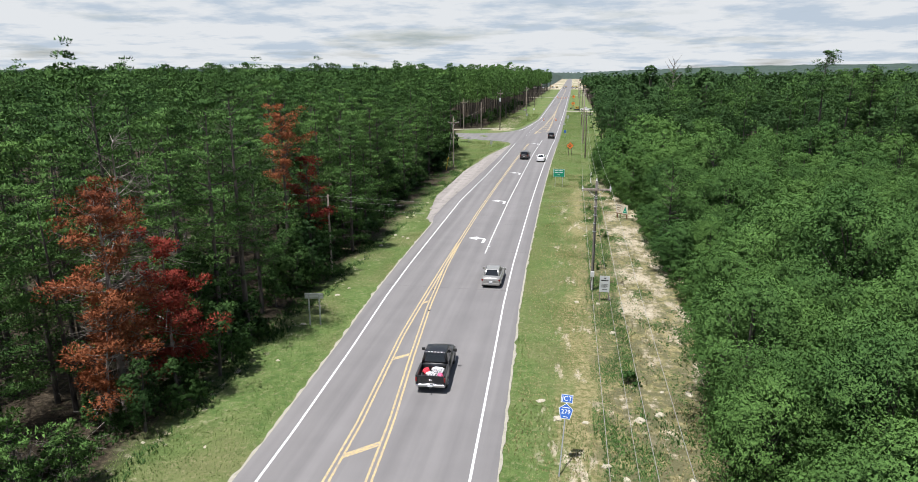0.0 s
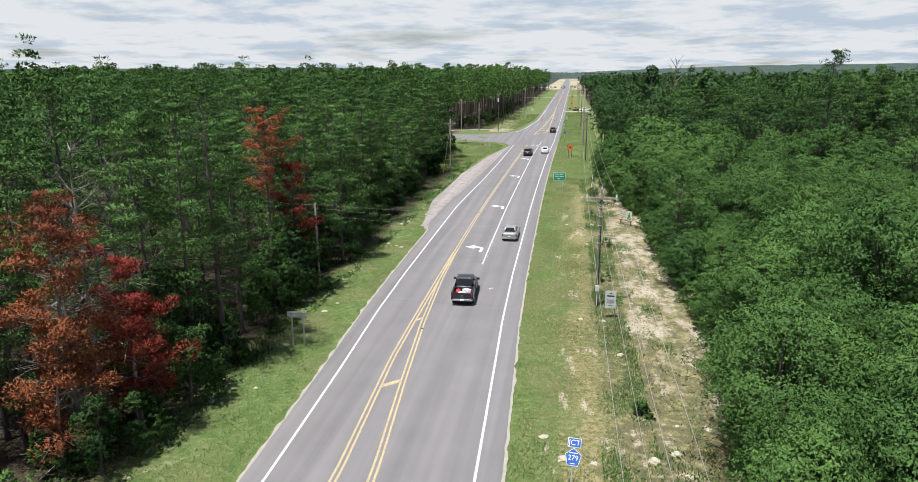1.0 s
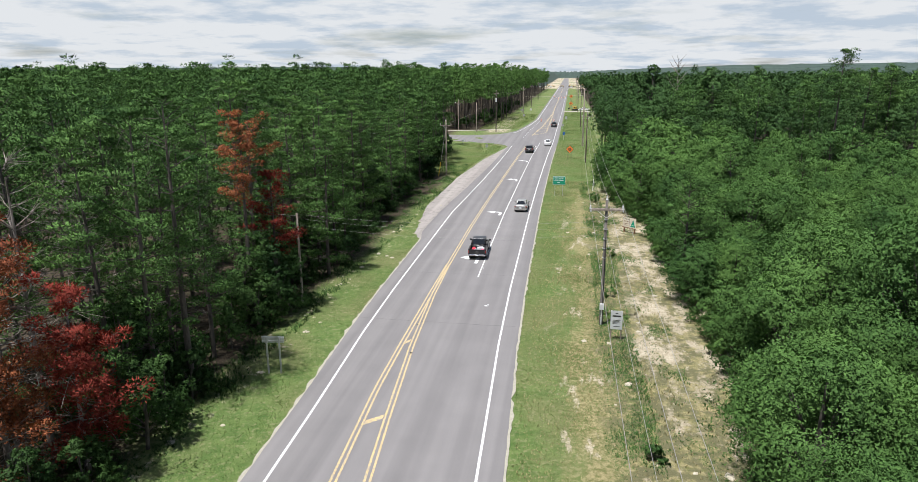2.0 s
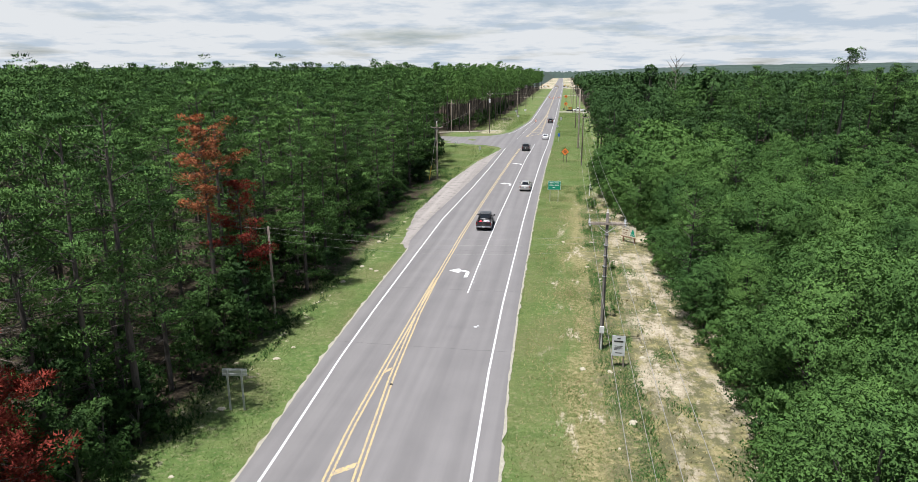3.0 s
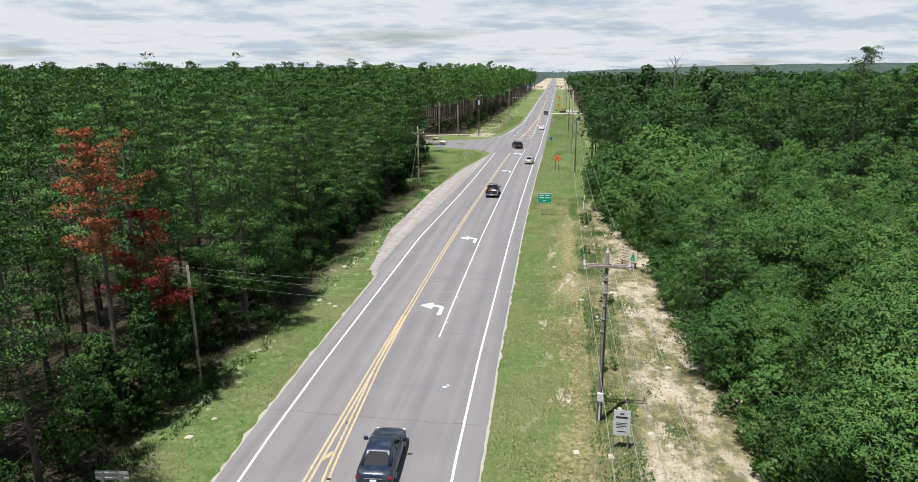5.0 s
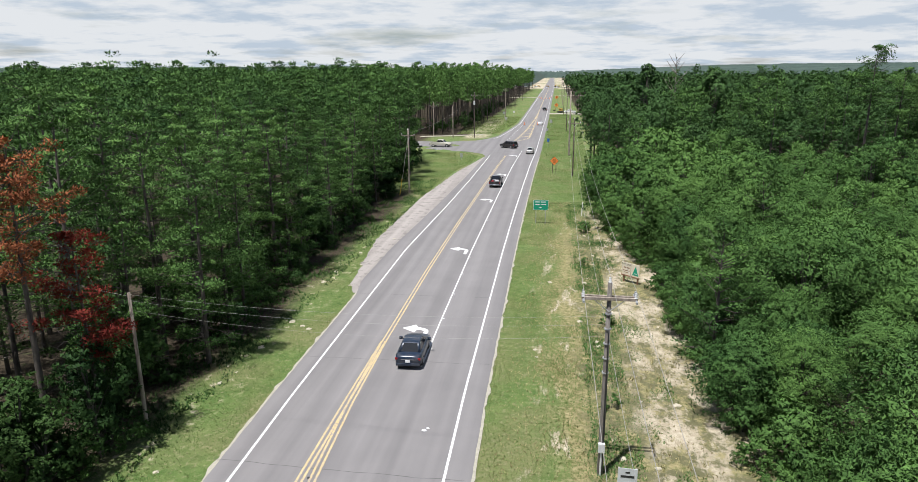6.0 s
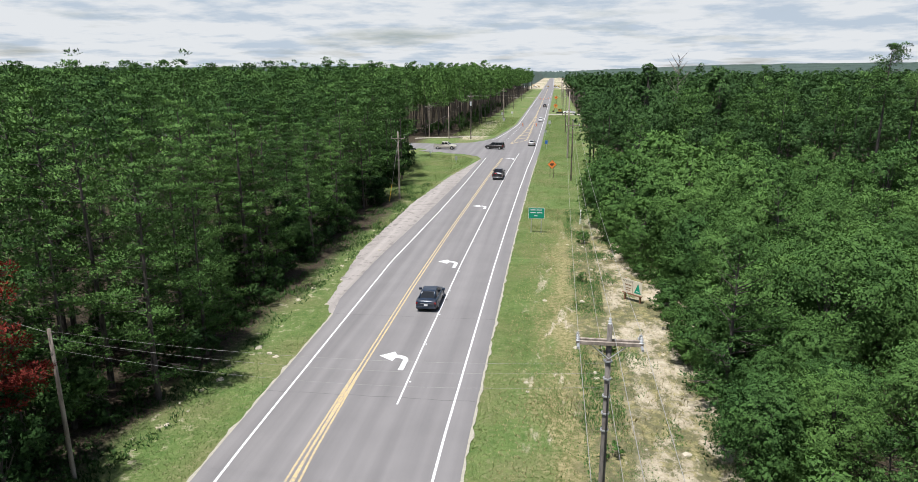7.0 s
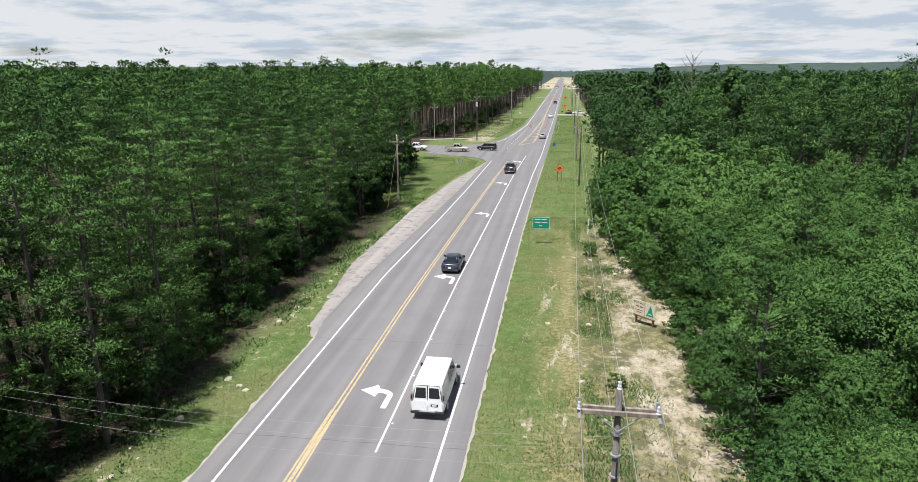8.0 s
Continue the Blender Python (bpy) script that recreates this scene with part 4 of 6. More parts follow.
    under("trunk", solid("trunk", *tubes([[(0, 0, 0, 0.3), (0.2, 0, 12, 0.2), (0, 0, 22.5, 0.03)]], 7), DEADWOOD, True), snag)
    tagged(under("branchwork", solid("branchwork", *tubes(limbs, 4), DEADWOOD, True), snag), kind="stuff")


forest_left()
dead_pines()
forest_right()


def backdrop():
    """Far wooded ridge that closes the view."""
    xs = np.linspace(-3600, 3600, 1300)
    rng = np.random.default_rng(3)
    V, F = [], []
    rows = [(1000, 13), (1200, 16), (1450, 20), (1750, 25), (2100, 31), (2500, 38), (2900, 45), (3200, 46)]
    for j, (y, z) in enumerate(rows):
        for x in xs:
            dip = max(0.0, z - 15) * 0.85 * math.exp(-((x + 60) / (260 + 0.12 * y)) ** 2)
            V.append((x, y + 90 * noise.noise((x * 0.004, j * 3.1, 0)), z + 4 * noise.noise((x * 0.0025, j * 0.7, 9)) + 4.5 * noise.noise((x * 0.05, j * 5.3, 2)) + rng.uniform(-4.5, 4.5) - dip - (z + 12) * (abs(x - 8) < 34 and y < 2450)))
    V += [(x, 950, -1) for x in xs]
    n = len(xs)
    order = [len(rows)] + list(range(len(rows)))
    for a, b in zip(order[:-1], order[1:]):
        F += [(a * n + i, a * n + i + 1, b * n + i + 1, b * n + i) for i in range(n - 1)]
    g = Nodes("hazed far wooded ridge")
    t = g.noise(0.05, 8, 0.8)
    # the blue of distance haze is mixed into both greens
    g.done(g.mix(g.step(t, 0.3, 0.7), (0.022, 0.042, 0.034), (0.05, 0.082, 0.062)), 0.95)
    tagged(under("backdrop", solid("backdrop", V, F, g.mat, True)), "far dark green wooded ridge with blue haze in its colour", "backdrop", kind="structure")


backdrop()

# ---------------------------------------------------------------- vehicles
def car_paint(name, col, metal=0.3, rough=0.32):
    g = Nodes(name)
    dust = g.noise(2.2, 5, 0.6, vec=g.tex.outputs["Object"])
    col = g.mix(g.math("MULTIPLY", g.step(dust, 0.45, 0.75), 0.18), col, (0.3, 0.27, 0.23))
    return g.done(col, g.math("MULTIPLY_ADD", dust, 0.18, rough - 0.08), metal, Coat_Weight=0.35, Coat_Roughness=0.08)


PAINT_BLACK = car_paint("black car paint", (0.018, 0.019, 0.022))
PAINT_DARK = car_paint("charcoal car paint", (0.025, 0.022, 0.022))
PAINT_BLUE = car_paint("dark blue-grey car paint", (0.01, 0.02, 0.04), 0.1)
PAINT_SILVER = car_paint("silver-beige car paint", (0.4, 0.39, 0.37), 0.5)
PAINT_WHITE = car_paint("white car paint", (0.78, 0.78, 0.78), 0.0)
PAINT_TAN = car_paint("pale two-tone car paint", (0.5, 0.47, 0.4), 0.2)
GLASS = plain("tinted car glass", (0.012, 0.014, 0.016), 0.05, grain=0.05, Specular_IOR_Level=0.7)
RUBBER = plain("tyre rubber", (0.022, 0.022, 0.022), 0.9)
ALLOY = plain("alloy wheel", (0.5, 0.5, 0.5), 0.35, 0.8)
CHROME = plain("chrome", (0.65, 0.65, 0.66), 0.15, 1.0, grain=0.08)
TRIM = plain("black plastic trim", (0.025, 0.025, 0.025), 0.6)
LAMP_RED = plain("red lamp glass", (0.24, 0.012, 0.012), 0.2)
LAMP_AND_GLINT = plain("clear lamp glass and white glints", (0.7, 0.7, 0.72), 0.1)
CLOTH_WHITE = plain("white tarpaulin", (0.55, 0.55, 0.56), 0.8, grain=0.4, scale=9)
CLOTH_RED = plain("red fabric", (0.5, 0.03, 0.05), 0.8)
CLOTH_PINK = plain("pink plastic bag", (0.75, 0.12, 0.25), 0.5)
GREY_BOX = plain("grey cargo", (0.2, 0.2, 0.21), 0.7)


def shell(sections):
    """A rounded hull through sections (y, half width, bottom, top, shoulder inset)."""
    bm = bmesh.new()
    rings = []
    for y, w, z0, z1, s in sections:
        half = [(0.0, z0), (w - 0.16, z0), (w - 0.03, z0 + 0.1), (w, z0 + 0.24), (w, z0 + (z1 - z0) * 0.72), (w - 0.03, z1 - 0.1), (w - 0.1 - s, z1 - 0.02), (w * 0.45, z1 + 0.012), (0.0, z1 + 0.018)]
        ring = half + [(-x, z) for x, z in half[-2:0:-1]]
        rings.append([bm.verts.new((x, y, z)) for x, z in ring])
    for a, b in zip(rings[:-1], rings[1:]):
        for i in range(len(a)):
            j = (i + 1) % len(a)
            bm.faces.new((a[i], a[j], b[j], b[i]))
    bm.faces.new(rings[0]), bm.faces.new(rings[-1][::-1])
    return bm


def house(lo, hi):
    """The eight corners of a cabin: lo and hi are (rear y, front y, half width at rear, half width at front, z)."""
    c = []
    for y0, y1, w0, w1, z in (lo, hi):
        c += [Vector((-w0, y0, z)), Vector((w0, y0, z)), Vector((w1, y1, z)), Vector((-w1, y1, z))]
    return c


def pane_mesh(a, b, c, d, u0, u1, v0, v1, out):
    """A thin pane laid on the face a-b-c-d (a to b along the foot, d over a)."""
    p = lambda u, v: (a.lerp(b, u)).lerp(d.lerp(c, u), v)
    n = (b - a).cross(d - a).normalized()
    bm = bmesh.new()
    q = [p(u0, v0), p(u1, v0), p(u1 - (u1 - u0) * 0.04, v1), p(u0 + (u1 - u0) * 0.04, v1)]
    lo, hi = [bm.verts.new(x - n * 0.02) for x in q], [bm.verts.new(x + n * out) for x in q]
    bm.faces.new(hi), bm.faces.new(lo[::-1])
    for i in range(4):
        j = (i + 1) % 4
        bm.faces.new((lo[i], lo[j], hi[j], hi[i]))
    return bm


def add_cabin(car, paint, lo, hi, sides, rear=True, out=0.012):
    c = house(lo, hi)
    bm = bmesh.new()
    v = [bm.verts.new(x) for x in c]
    for f in ((0, 1, 5, 4), (1, 2, 6, 5), (2, 3, 7, 6), (3, 0, 4, 7), (4, 5, 6, 7), (3, 2, 1, 0)):
        bm.faces.new([v[i] for i in f])
    bmesh.ops.bevel(bm, geom=[e for e in bm.edges if max(a.co.z for a in e.verts) > lo[4] + 0.1], offset=0.07, segments=3, affect="EDGES", profile=0.6)
    part("cabin", bm, paint, car, smooth=True)
    part("windscreen", pane_mesh(c[2], c[3], c[7], c[6], 0.07, 0.93, 0.1, 0.9, out), GLASS, car, "dark tinted windscreen")
    if rear:
        part("rear_window", pane_mesh(c[0], c[1], c[5], c[4], 0.1, 0.9, 0.16, 0.86, out), GLASS, car, "dark tinted rear window")
    for u0, u1 in sides:
        part("side_window", pane_mesh(c[1], c[2], c[6], c[5], u0, u1, 0.14, 0.86, out), GLASS, car, "dark tinted side window")
        part("side_window", pane_mesh(c[3], c[0], c[4], c[7], 1 - u1, 1 - u0, 0.14, 0.86, out), GLASS, car, "dark tinted side window")


def add_wheels(car, y_rear, y_front, w, r, rim=ALLOY):
    for y in (y_rear, y_front):
        for s in (-1, 1):
            bm = bmesh.new()
            rod(bm, (s * (w - 0.22), 0, 0), (s * (w + 0.015), 0, 0), r, sides=24)
            bmesh.ops.bevel(bm, geom=[e for e in bm.edges if len(e.link_faces) == 2 and e.calc_face_angle(0) > 1.2], offset=0.03, segments=2, affect="EDGES")
            wheel = part("wheel", bm, RUBBER, car, "black rubber tyre")
            wheel.location = (0, y, r)
            bm = bmesh.new()
            rod(bm, (s * (w - 0.02), 0, 0), (s * (w + 0.022), 0, 0), r * 0.6, sides=18)
            for k in range(5):
                a = 2 * math.pi * k / 5
                rod(bm, (s * (w + 0.026), 0, 0), (s * (w + 0.026), r * 0.58 * math.cos(a), r * 0.58 * math.sin(a)), 0.022, sides=5)
            part("rim", bm, rim, wheel, "pale metal rim")
            part("wheel_arch", rodded((s * (w - 0.3), y, r + 0.02), (s * (w + 0.004), y, r + 0.02), r + 0.075, sides=24), TRIM, car)


def add_mirrors(car, w, y, z, paint):
    for s in (-1, 1):
        bm = boxed(s * (w + 0.14) - 0.12, s * (w + 0.14) + 0.12, y - 0.05, y + 0.07, z - 0.1, z + 0.11, bevel=0.03)
        rod(bm, (s * (w - 0.04), y, z - 0.05), (s * (w + 0.1), y, z - 0.02), 0.03, sides=6)
        part("wing_mirror", bm, paint, car)


def lamp(car, name, mat, x0, x1, y0, y1, z0, z1, label=""):
    for s in (-1, 1):
        a, b = sorted((s * x0, s * x1))
        part(name, boxed(a, b, y0, y1, z0, z1, bevel=0.02), mat, car, label)


def pickup(name, paint, label, cargo=False, group="vehicles on the road", scale=1.0):
    car = thing(name, Matrix(), label, "pickup truck", group)
    L, W = 2.9, 1.0
    part("body", shell([(-1.0, W, 0.42, 1.22, 0), (0.4, W, 0.4, 1.24, 0), (1.3, W, 0.4, 1.25, 0.02), (1.6, 0.99, 0.4, 1.22, 0.04), (2.5, 0.97, 0.42, 1.13, 0.05), (2.8, 0.92, 0.45, 1.02, 0.05), (2.9, 0.8, 0.52, 0.9, 0.03)]), paint, car, smooth=True)
    add_cabin(car, paint, (-0.98, 1.45, 0.93, 0.9, 1.2), (-0.72, 0.6, 0.74, 0.72, 1.93), ((0.06, 0.42), (0.46, 0.86)))
    part("bed_floor", boxed(-0.9, 0.9, -2.8, -0.96, 0.62, 0.72), TRIM, car)
    for s in (-1, 1):
        bm = box(bmesh.new(), *sorted((s * 0.85, s * W)), -2.84, -0.985, 0.45, 1.22, bevel=0.05)
        part("bed_side", bm, paint, car)
        part("bed_rail", boxed(*sorted((s * 0.84, s * 0.985)), -2.82, -1.0, 1.215, 1.24, bevel=0.01), TRIM, car)
    gate = part("tailgate", boxed(-0.84, 0.84, -2.87, -2.79, 0.62, 1.2, bevel=0.03), paint, car)
    part("badge", boxed(-0.1, 0.1, -2.885, -2.868, 0.9, 0.96, bevel=0.008), CHROME, gate, "small oval chrome badge")
    part("gate_handle", boxed(-0.12, 0.12, -2.885, -2.868, 1.05, 1.11), TRIM, gate)
    part("bumper", boxed(-0.96, 0.96, -3.02, -2.86, 0.48, 0.66, bevel=0.04), CHROME, car, "dull chrome rear bumper")
    part("number_plate", boxed(-0.16, 0.16, -3.035, -3.015, 0.5, 0.64), WHITE, car, "blank pale number plate")
    part("tow_hitch", rodded((0, -3.2, 0.44), (0, -2.9, 0.42), 0.035), TRIM, car)
    lamp(car, "tail_lamp", LAMP_RED, 0.88, 0.995, -2.87, -2.76, 0.78, 1.08, "red tail lamp")
    lamp(car, "headlamp", LAMP_AND_GLINT, 0.62, 0.9, 2.72, 2.88, 0.78, 0.95, "clear headlamp")
    # white boxes stand in for reflections along the top of the rear window
    for i in range(5):
        part("roof_lamp", boxed(-0.5 + i * 0.22, -0.38 + i * 0.22, -0.76, -0.69, 1.925, 1.955, bevel=0.01), LAMP_AND_GLINT, car)
    add_mirrors(car, 0.98, 1.05, 1.35, TRIM)
    add_wheels(car, -1.85, 1.85, 0.99, 0.39)
    if cargo:
        rng = np.random.default_rng(8)
        for nm, mat, x, y, z, sx, sy, sz, lab in (("cargo_sheet", CLOTH_WHITE, 0.3, -1.35, 0.98, 0.46, 0.3, 0.2, "crumpled white sheet"), ("cargo_bag", CLOTH_RED, -0.5, -1.5, 0.95, 0.24, 0.36, 0.2, "red bag"),
                                                  ("cargo_bag", CLOTH_PINK, 0.55, -2.15, 0.95, 0.2, 0.22, 0.18, "pink bag"), ("cargo_sheet", CLOTH_WHITE, -0.15, -1.85, 0.9, 0.36, 0.16, 0.15, "crumpled white sheet"),
                                                  ("cargo_box", GREY_BOX, 0.1, -2.35, 0.85, 0.6, 0.25, 0.16, "grey box")):
            bm = bmesh.new()
            bmesh.ops.create_icosphere(bm, subdivisions=3, radius=1)
            for v in bm.verts:
                k = 1 + 0.35 * noise.noise(v.co * 1.7 + Vector((x * 9, y * 5, 0))) + 0.12 * noise.noise(v.co * 5)
                v.co = Vector((v.co.x * sx * k + x, v.co.y * sy * k + y, max(v.co.z * sz * k, -0.2) + z - 0.06))
            part(nm, bm, mat, car, lab)
        for k in range(4):
            part("cargo_pole", rodded((-0.3 + 0.2 * k, -2.6, 0.95), (0.2 + 0.1 * k, -1.5, 1.2), 0.025), CLOTH_WHITE, car)
    return car


def sedan(name, paint, label, group="vehicles on the road"):
    car = thing(name, Matrix(), label, "car", group)
    part("body", shell([(-2.42, 0.7, 0.36, 0.86, 0), (-2.34, 0.84, 0.26, 0.98, 0.03), (-1.9, 0.9, 0.22, 1.02, 0.03), (-1.0, 0.92, 0.2, 0.97, 0), (0.5, 0.92, 0.2, 0.96, 0), (1.15, 0.91, 0.2, 0.95, 0.03), (2.0, 0.88, 0.22, 0.82, 0.05), (2.32, 0.8, 0.26, 0.7, 0.05), (2.42, 0.64, 0.34, 0.58, 0)]), paint, car, smooth=True)
    add_cabin(car, paint, (-1.85, 1.25, 0.78, 0.8, 0.93), (-0.95, 0.2, 0.6, 0.6, 1.45), ((0.16, 0.5), (0.53, 0.88)))
    part("bumper", boxed(-0.82, 0.82, -2.46, -2.36, 0.3, 0.5, bevel=0.04), paint, car)
    part("chrome_strip", boxed(-0.45, 0.45, -2.435, -2.4, 0.74, 0.78), CHROME, car, "thin chrome strip")
    part("number_plate", boxed(-0.16, 0.16, -2.47, -2.42, 0.56, 0.7), WHITE, car, "blank pale number plate")
    lamp(car, "tail_lamp", LAMP_RED, 0.5, 0.86, -2.4, -2.26, 0.7, 0.86, "red tail lamp")
    lamp(car, "headlamp", LAMP_AND_GLINT, 0.45, 0.78, 2.2, 2.36, 0.56, 0.68, "clear headlamp")
    add_mirrors(car, 0.88, 0.7, 1.0, paint)
    add_wheels(car, -1.42, 1.42, 0.9, 0.33)
    return car


def suv(name, paint, label, rack=False, group="vehicles on the road"):
    car = thing(name, Matrix(), label, "car", group)
    part("body", shell([(-2.5, 0.8, 0.45, 0.95, 0), (-2.42, 0.94, 0.38, 1.12, 0), (-1.8, 0.98, 0.34, 1.14, 0), (0.4, 0.98, 0.32, 1.12, 0), (1.2, 0.97, 0.32, 1.13, 0.03), (2.2, 0.93, 0.35, 1.02, 0.05), (2.5, 0.82, 0.4, 0.85, 0.04)]), paint, car, smooth=True)
    add_cabin(car, paint, (-2.42, 1.35, 0.9, 0.88, 1.1), (-2.15, 0.5, 0.72, 0.7, 1.82), ((0.05, 0.3), (0.33, 0.6), (0.63, 0.9)))
    part("bumper", boxed(-0.9, 0.9, -2.58, -2.44, 0.42, 0.62, bevel=0.04), TRIM, car)
    part("number_plate", boxed(-0.16, 0.16, -2.53, -2.44, 0.75, 0.88), WHITE, car, "blank pale number plate")
    lamp(car, "tail_lamp", LAMP_RED, 0.78, 0.955, -2.47, -2.32, 0.75, 1.15, "red tail lamp")
    lamp(car, "headlamp", LAMP_AND_GLINT, 0.5, 0.82, 2.32, 2.46, 0.72, 0.88, "clear headlamp")
    if rack:
        for x in (-0.6, 0.6):
            part("roof_rail", rodded((x, -1.9, 1.87), (x, 0.3, 1.87), 0.025), TRIM, car)
        for i in range(3):
            part("roof_bar", rodded((-0.7, -1.6 + 0.8 * i, 1.89), (0.7, -1.6 + 0.8 * i, 1.89), 0.025), TRIM, car)
    add_mirrors(car, 0.95, 0.85, 1.2, paint)
    add_wheels(car, -1.5, 1.55, 0.97, 0.38)
    return car


def van():
    car = thing("van", Matrix(), "white panel van with two dark rear windows", "van", "vehicles on the road")
    part("body", shell([(-2.85, 0.93, 0.5, 1.16, 0), (-2.78, 1.0, 0.45, 1.2, 0), (0.0, 1.01, 0.42, 1.2, 0), (1.7, 1.0, 0.42, 1.18, 0.02), (2.3, 0.96, 0.42, 1.1, 0.05), (2.75, 0.88, 0.44, 0.95, 0.05), (2.85, 0.75, 0.5, 0.82, 0.02)]), PAINT_WHITE, car, smooth=True)
    lo, hi = (-2.84, 1.95, 0.99, 0.97, 1.12), (-2.7, 1.15, 0.84, 0.82, 2.1)
    c = house(lo, hi)
    add_cabin(car, PAINT_WHITE, lo, hi, ((0.5, 0.62), (0.64, 0.76), (0.79, 0.94)), rear=False)
    part("door_surround", pane_mesh(c[0], c[1], c[5], c[4], 0.05, 0.95, 0.02, 0.97, 0.006), TRIM, car, "dark seal round the rear doors")
    for u0, u1 in ((0.075, 0.495), (0.505, 0.925)):
        d = part("rear_door", pane_mesh(c[0], c[1], c[5], c[4], u0, u1, -0.55, 0.93, 0.014), PAINT_WHITE, car)
        part("rear_window", pane_mesh(c[0], c[1], c[5], c[4], u0 + 0.04, u1 - 0.04, 0.2, 0.82, 0.022), GLASS, d, "dark tinted rear window")
    part("number_plate", boxed(0.2, 0.62, -2.9, -2.855, 0.82, 0.98), TRIM, car, "dark plate holder")
    part("number_plate", boxed(0.28, 0.54, -2.915, -2.895, 0.86, 0.95), WHITE, car, "blank pale number plate")
    part("bumper", boxed(-0.98, 0.98, -3.0, -2.84, 0.4, 0.56, bevel=0.04), TRIM, car, "black rear bumper")
    part("bumper_step", boxed(-0.45, 0.45, -3.01, -2.9, 0.535, 0.57), GALV, car, "grey step plate")
    lamp(car, "tail_lamp", LAMP_RED, 0.9, 0.985, -2.86, -2.74, 1.2, 1.5, "red tail lamp")
    lamp(car, "headlamp", LAMP_AND_GLINT, 0.6, 0.86, 2.66, 2.8, 0.72, 0.9, "clear headlamp")
    for i in range(5):
        part("roof_rib", boxed(-0.7, 0.7, -2.2 + i * 0.65, -2.15 + i * 0.65, 2.1, 2.116), PAINT_WHITE, car)
    add_mirrors(car, 1.02, 1.5, 1.35, TRIM)
    add_wheels(car, -1.75, 1.78, 0.99, 0.37)
    return car


black_pickup = pickup("pickup_truck", PAINT_BLACK, "black crew-cab pickup with red and white load in its bed", cargo=True)
black_pickup.scale = (0.95, 0.95, 0.95)
silver_car = sedan("saloon_car", PAINT_SILVER, "silver-beige saloon car in the through lane")
turning_suv = suv("off_road_car", PAINT_DARK, "dark four-by-four turning into the side road")
white_car = sedan("saloon_car", PAINT_WHITE, "small white saloon car far ahead")
dark_car = suv("off_road_car", PAINT_DARK, "dark car leading the line of traffic")
blue_sedan = sedan("saloon_car", PAINT_BLUE, "dark blue-grey saloon car in the turn lane")
white_van = van()
waiting_pickup = pickup("pickup_truck", PAINT_TAN, "pale pickup truck waiting in the side road")
second_pickup = pickup("pickup_truck", PAINT_WHITE, "white pickup truck behind in the side road")
parked_pickup = pickup("pickup_truck", PAINT_WHITE, "white pickup truck parked on the sandy drive", group="parked vehicles")
parked_pickup.matrix_basis = pose(13.0, 356, -0.02, 0, 0, 80)

# ---------------------------------------------------------------- signs
def lettering(text, size, m, mat, parent, name="lettering"):
    cu = bpy.data.curves.new(name, "FONT")
    cu.body, cu.size, cu.align_x, cu.align_y, cu.extrude = text, size, "CENTER", "CENTER", 0.002
    tmp = bpy.data.objects.new(name, cu)
    scene.collection.objects.link(tmp)
    bpy.context.view_layer.update()
    me = bpy.data.meshes.new_from_object(tmp.evaluated_get(bpy.context.evaluated_depsgraph_get()))
    bpy.data.objects.remove(tmp)
    me.materials.clear()
    me.materials.append(mat)
    return under(name, me, parent, m=m)


FACING = pose(0, 0, 0, 90, 0, 0)


def plate(pts, y0, y1):
    """A flat plate, outlined in x and z."""
    bm = bmesh.new()
    a, b = [bm.verts.new((x, y0, z)) for x, z in pts], [bm.verts.new((x, y1, z)) for x, z in pts]
    bm.faces.new(a), bm.faces.new(b[::-1])
    n = len(pts)
    for i in range(n):
        bm.faces.new((a[i], b[i], b[(i + 1) % n], a[(i + 1) % n]))
    return bm


def rect(x0, x1, z0, z1):
    return [(x0, z0), (x1, z0), (x1, z1), (x0, z1)]


def bars(parent, rows, y, mat):
    for x0, x1, z0, z1 in rows:
        part("text_bar", plate(rect(x0, x1, z0, z1), y - 0.004, y), mat, parent)


def junction_sign():
    s = thing("road_sign", pose(5.39, 29.95, -0.08, -25, 4.5, 0) @ Matrix.Scale(0.91, 4), "blue junction sign and county route shield on a thin post", "road sign")
    part("post", boxed(-0.03, 0.03, -0.025, 0.025, -0.2, 4.2), GALV, s, "thin pale steel post")
    top = part("upper_plate", plate(rect(-0.32, 0.32, 3.92, 4.36), -0.045, -0.035), WHITE, s, "white-bordered blue plate")
    part("plate_face", plate(rect(-0.295, 0.295, 3.945, 4.335), -0.052, -0.046), BLUE, top)
    lettering("JCT", 0.36, pose(0, -0.056, 4.135) @ FACING, WHITE, top)
    pent = lambda k: [(x * k, 3.47 + z * k) for x, z in ((-0.26, -0.42), (0.26, -0.42), (0.39, 0.12), (0.0, 0.42), (-0.39, 0.12))]
    low = part("shield", plate(pent(1.0), -0.045, -0.035), WHITE, s, "white-bordered blue five-sided shield")
    part("shield_face", plate(pent(0.93), -0.052, -0.046), BLUE, low)
    lettering("279", 0.34, pose(0, -0.056, 3.42) @ FACING, WHITE, low)
    bars(low, [(-0.2, 0.2, 3.635, 3.675), (-0.13, 0.13, 3.14, 3.175)], -0.053, WHITE)


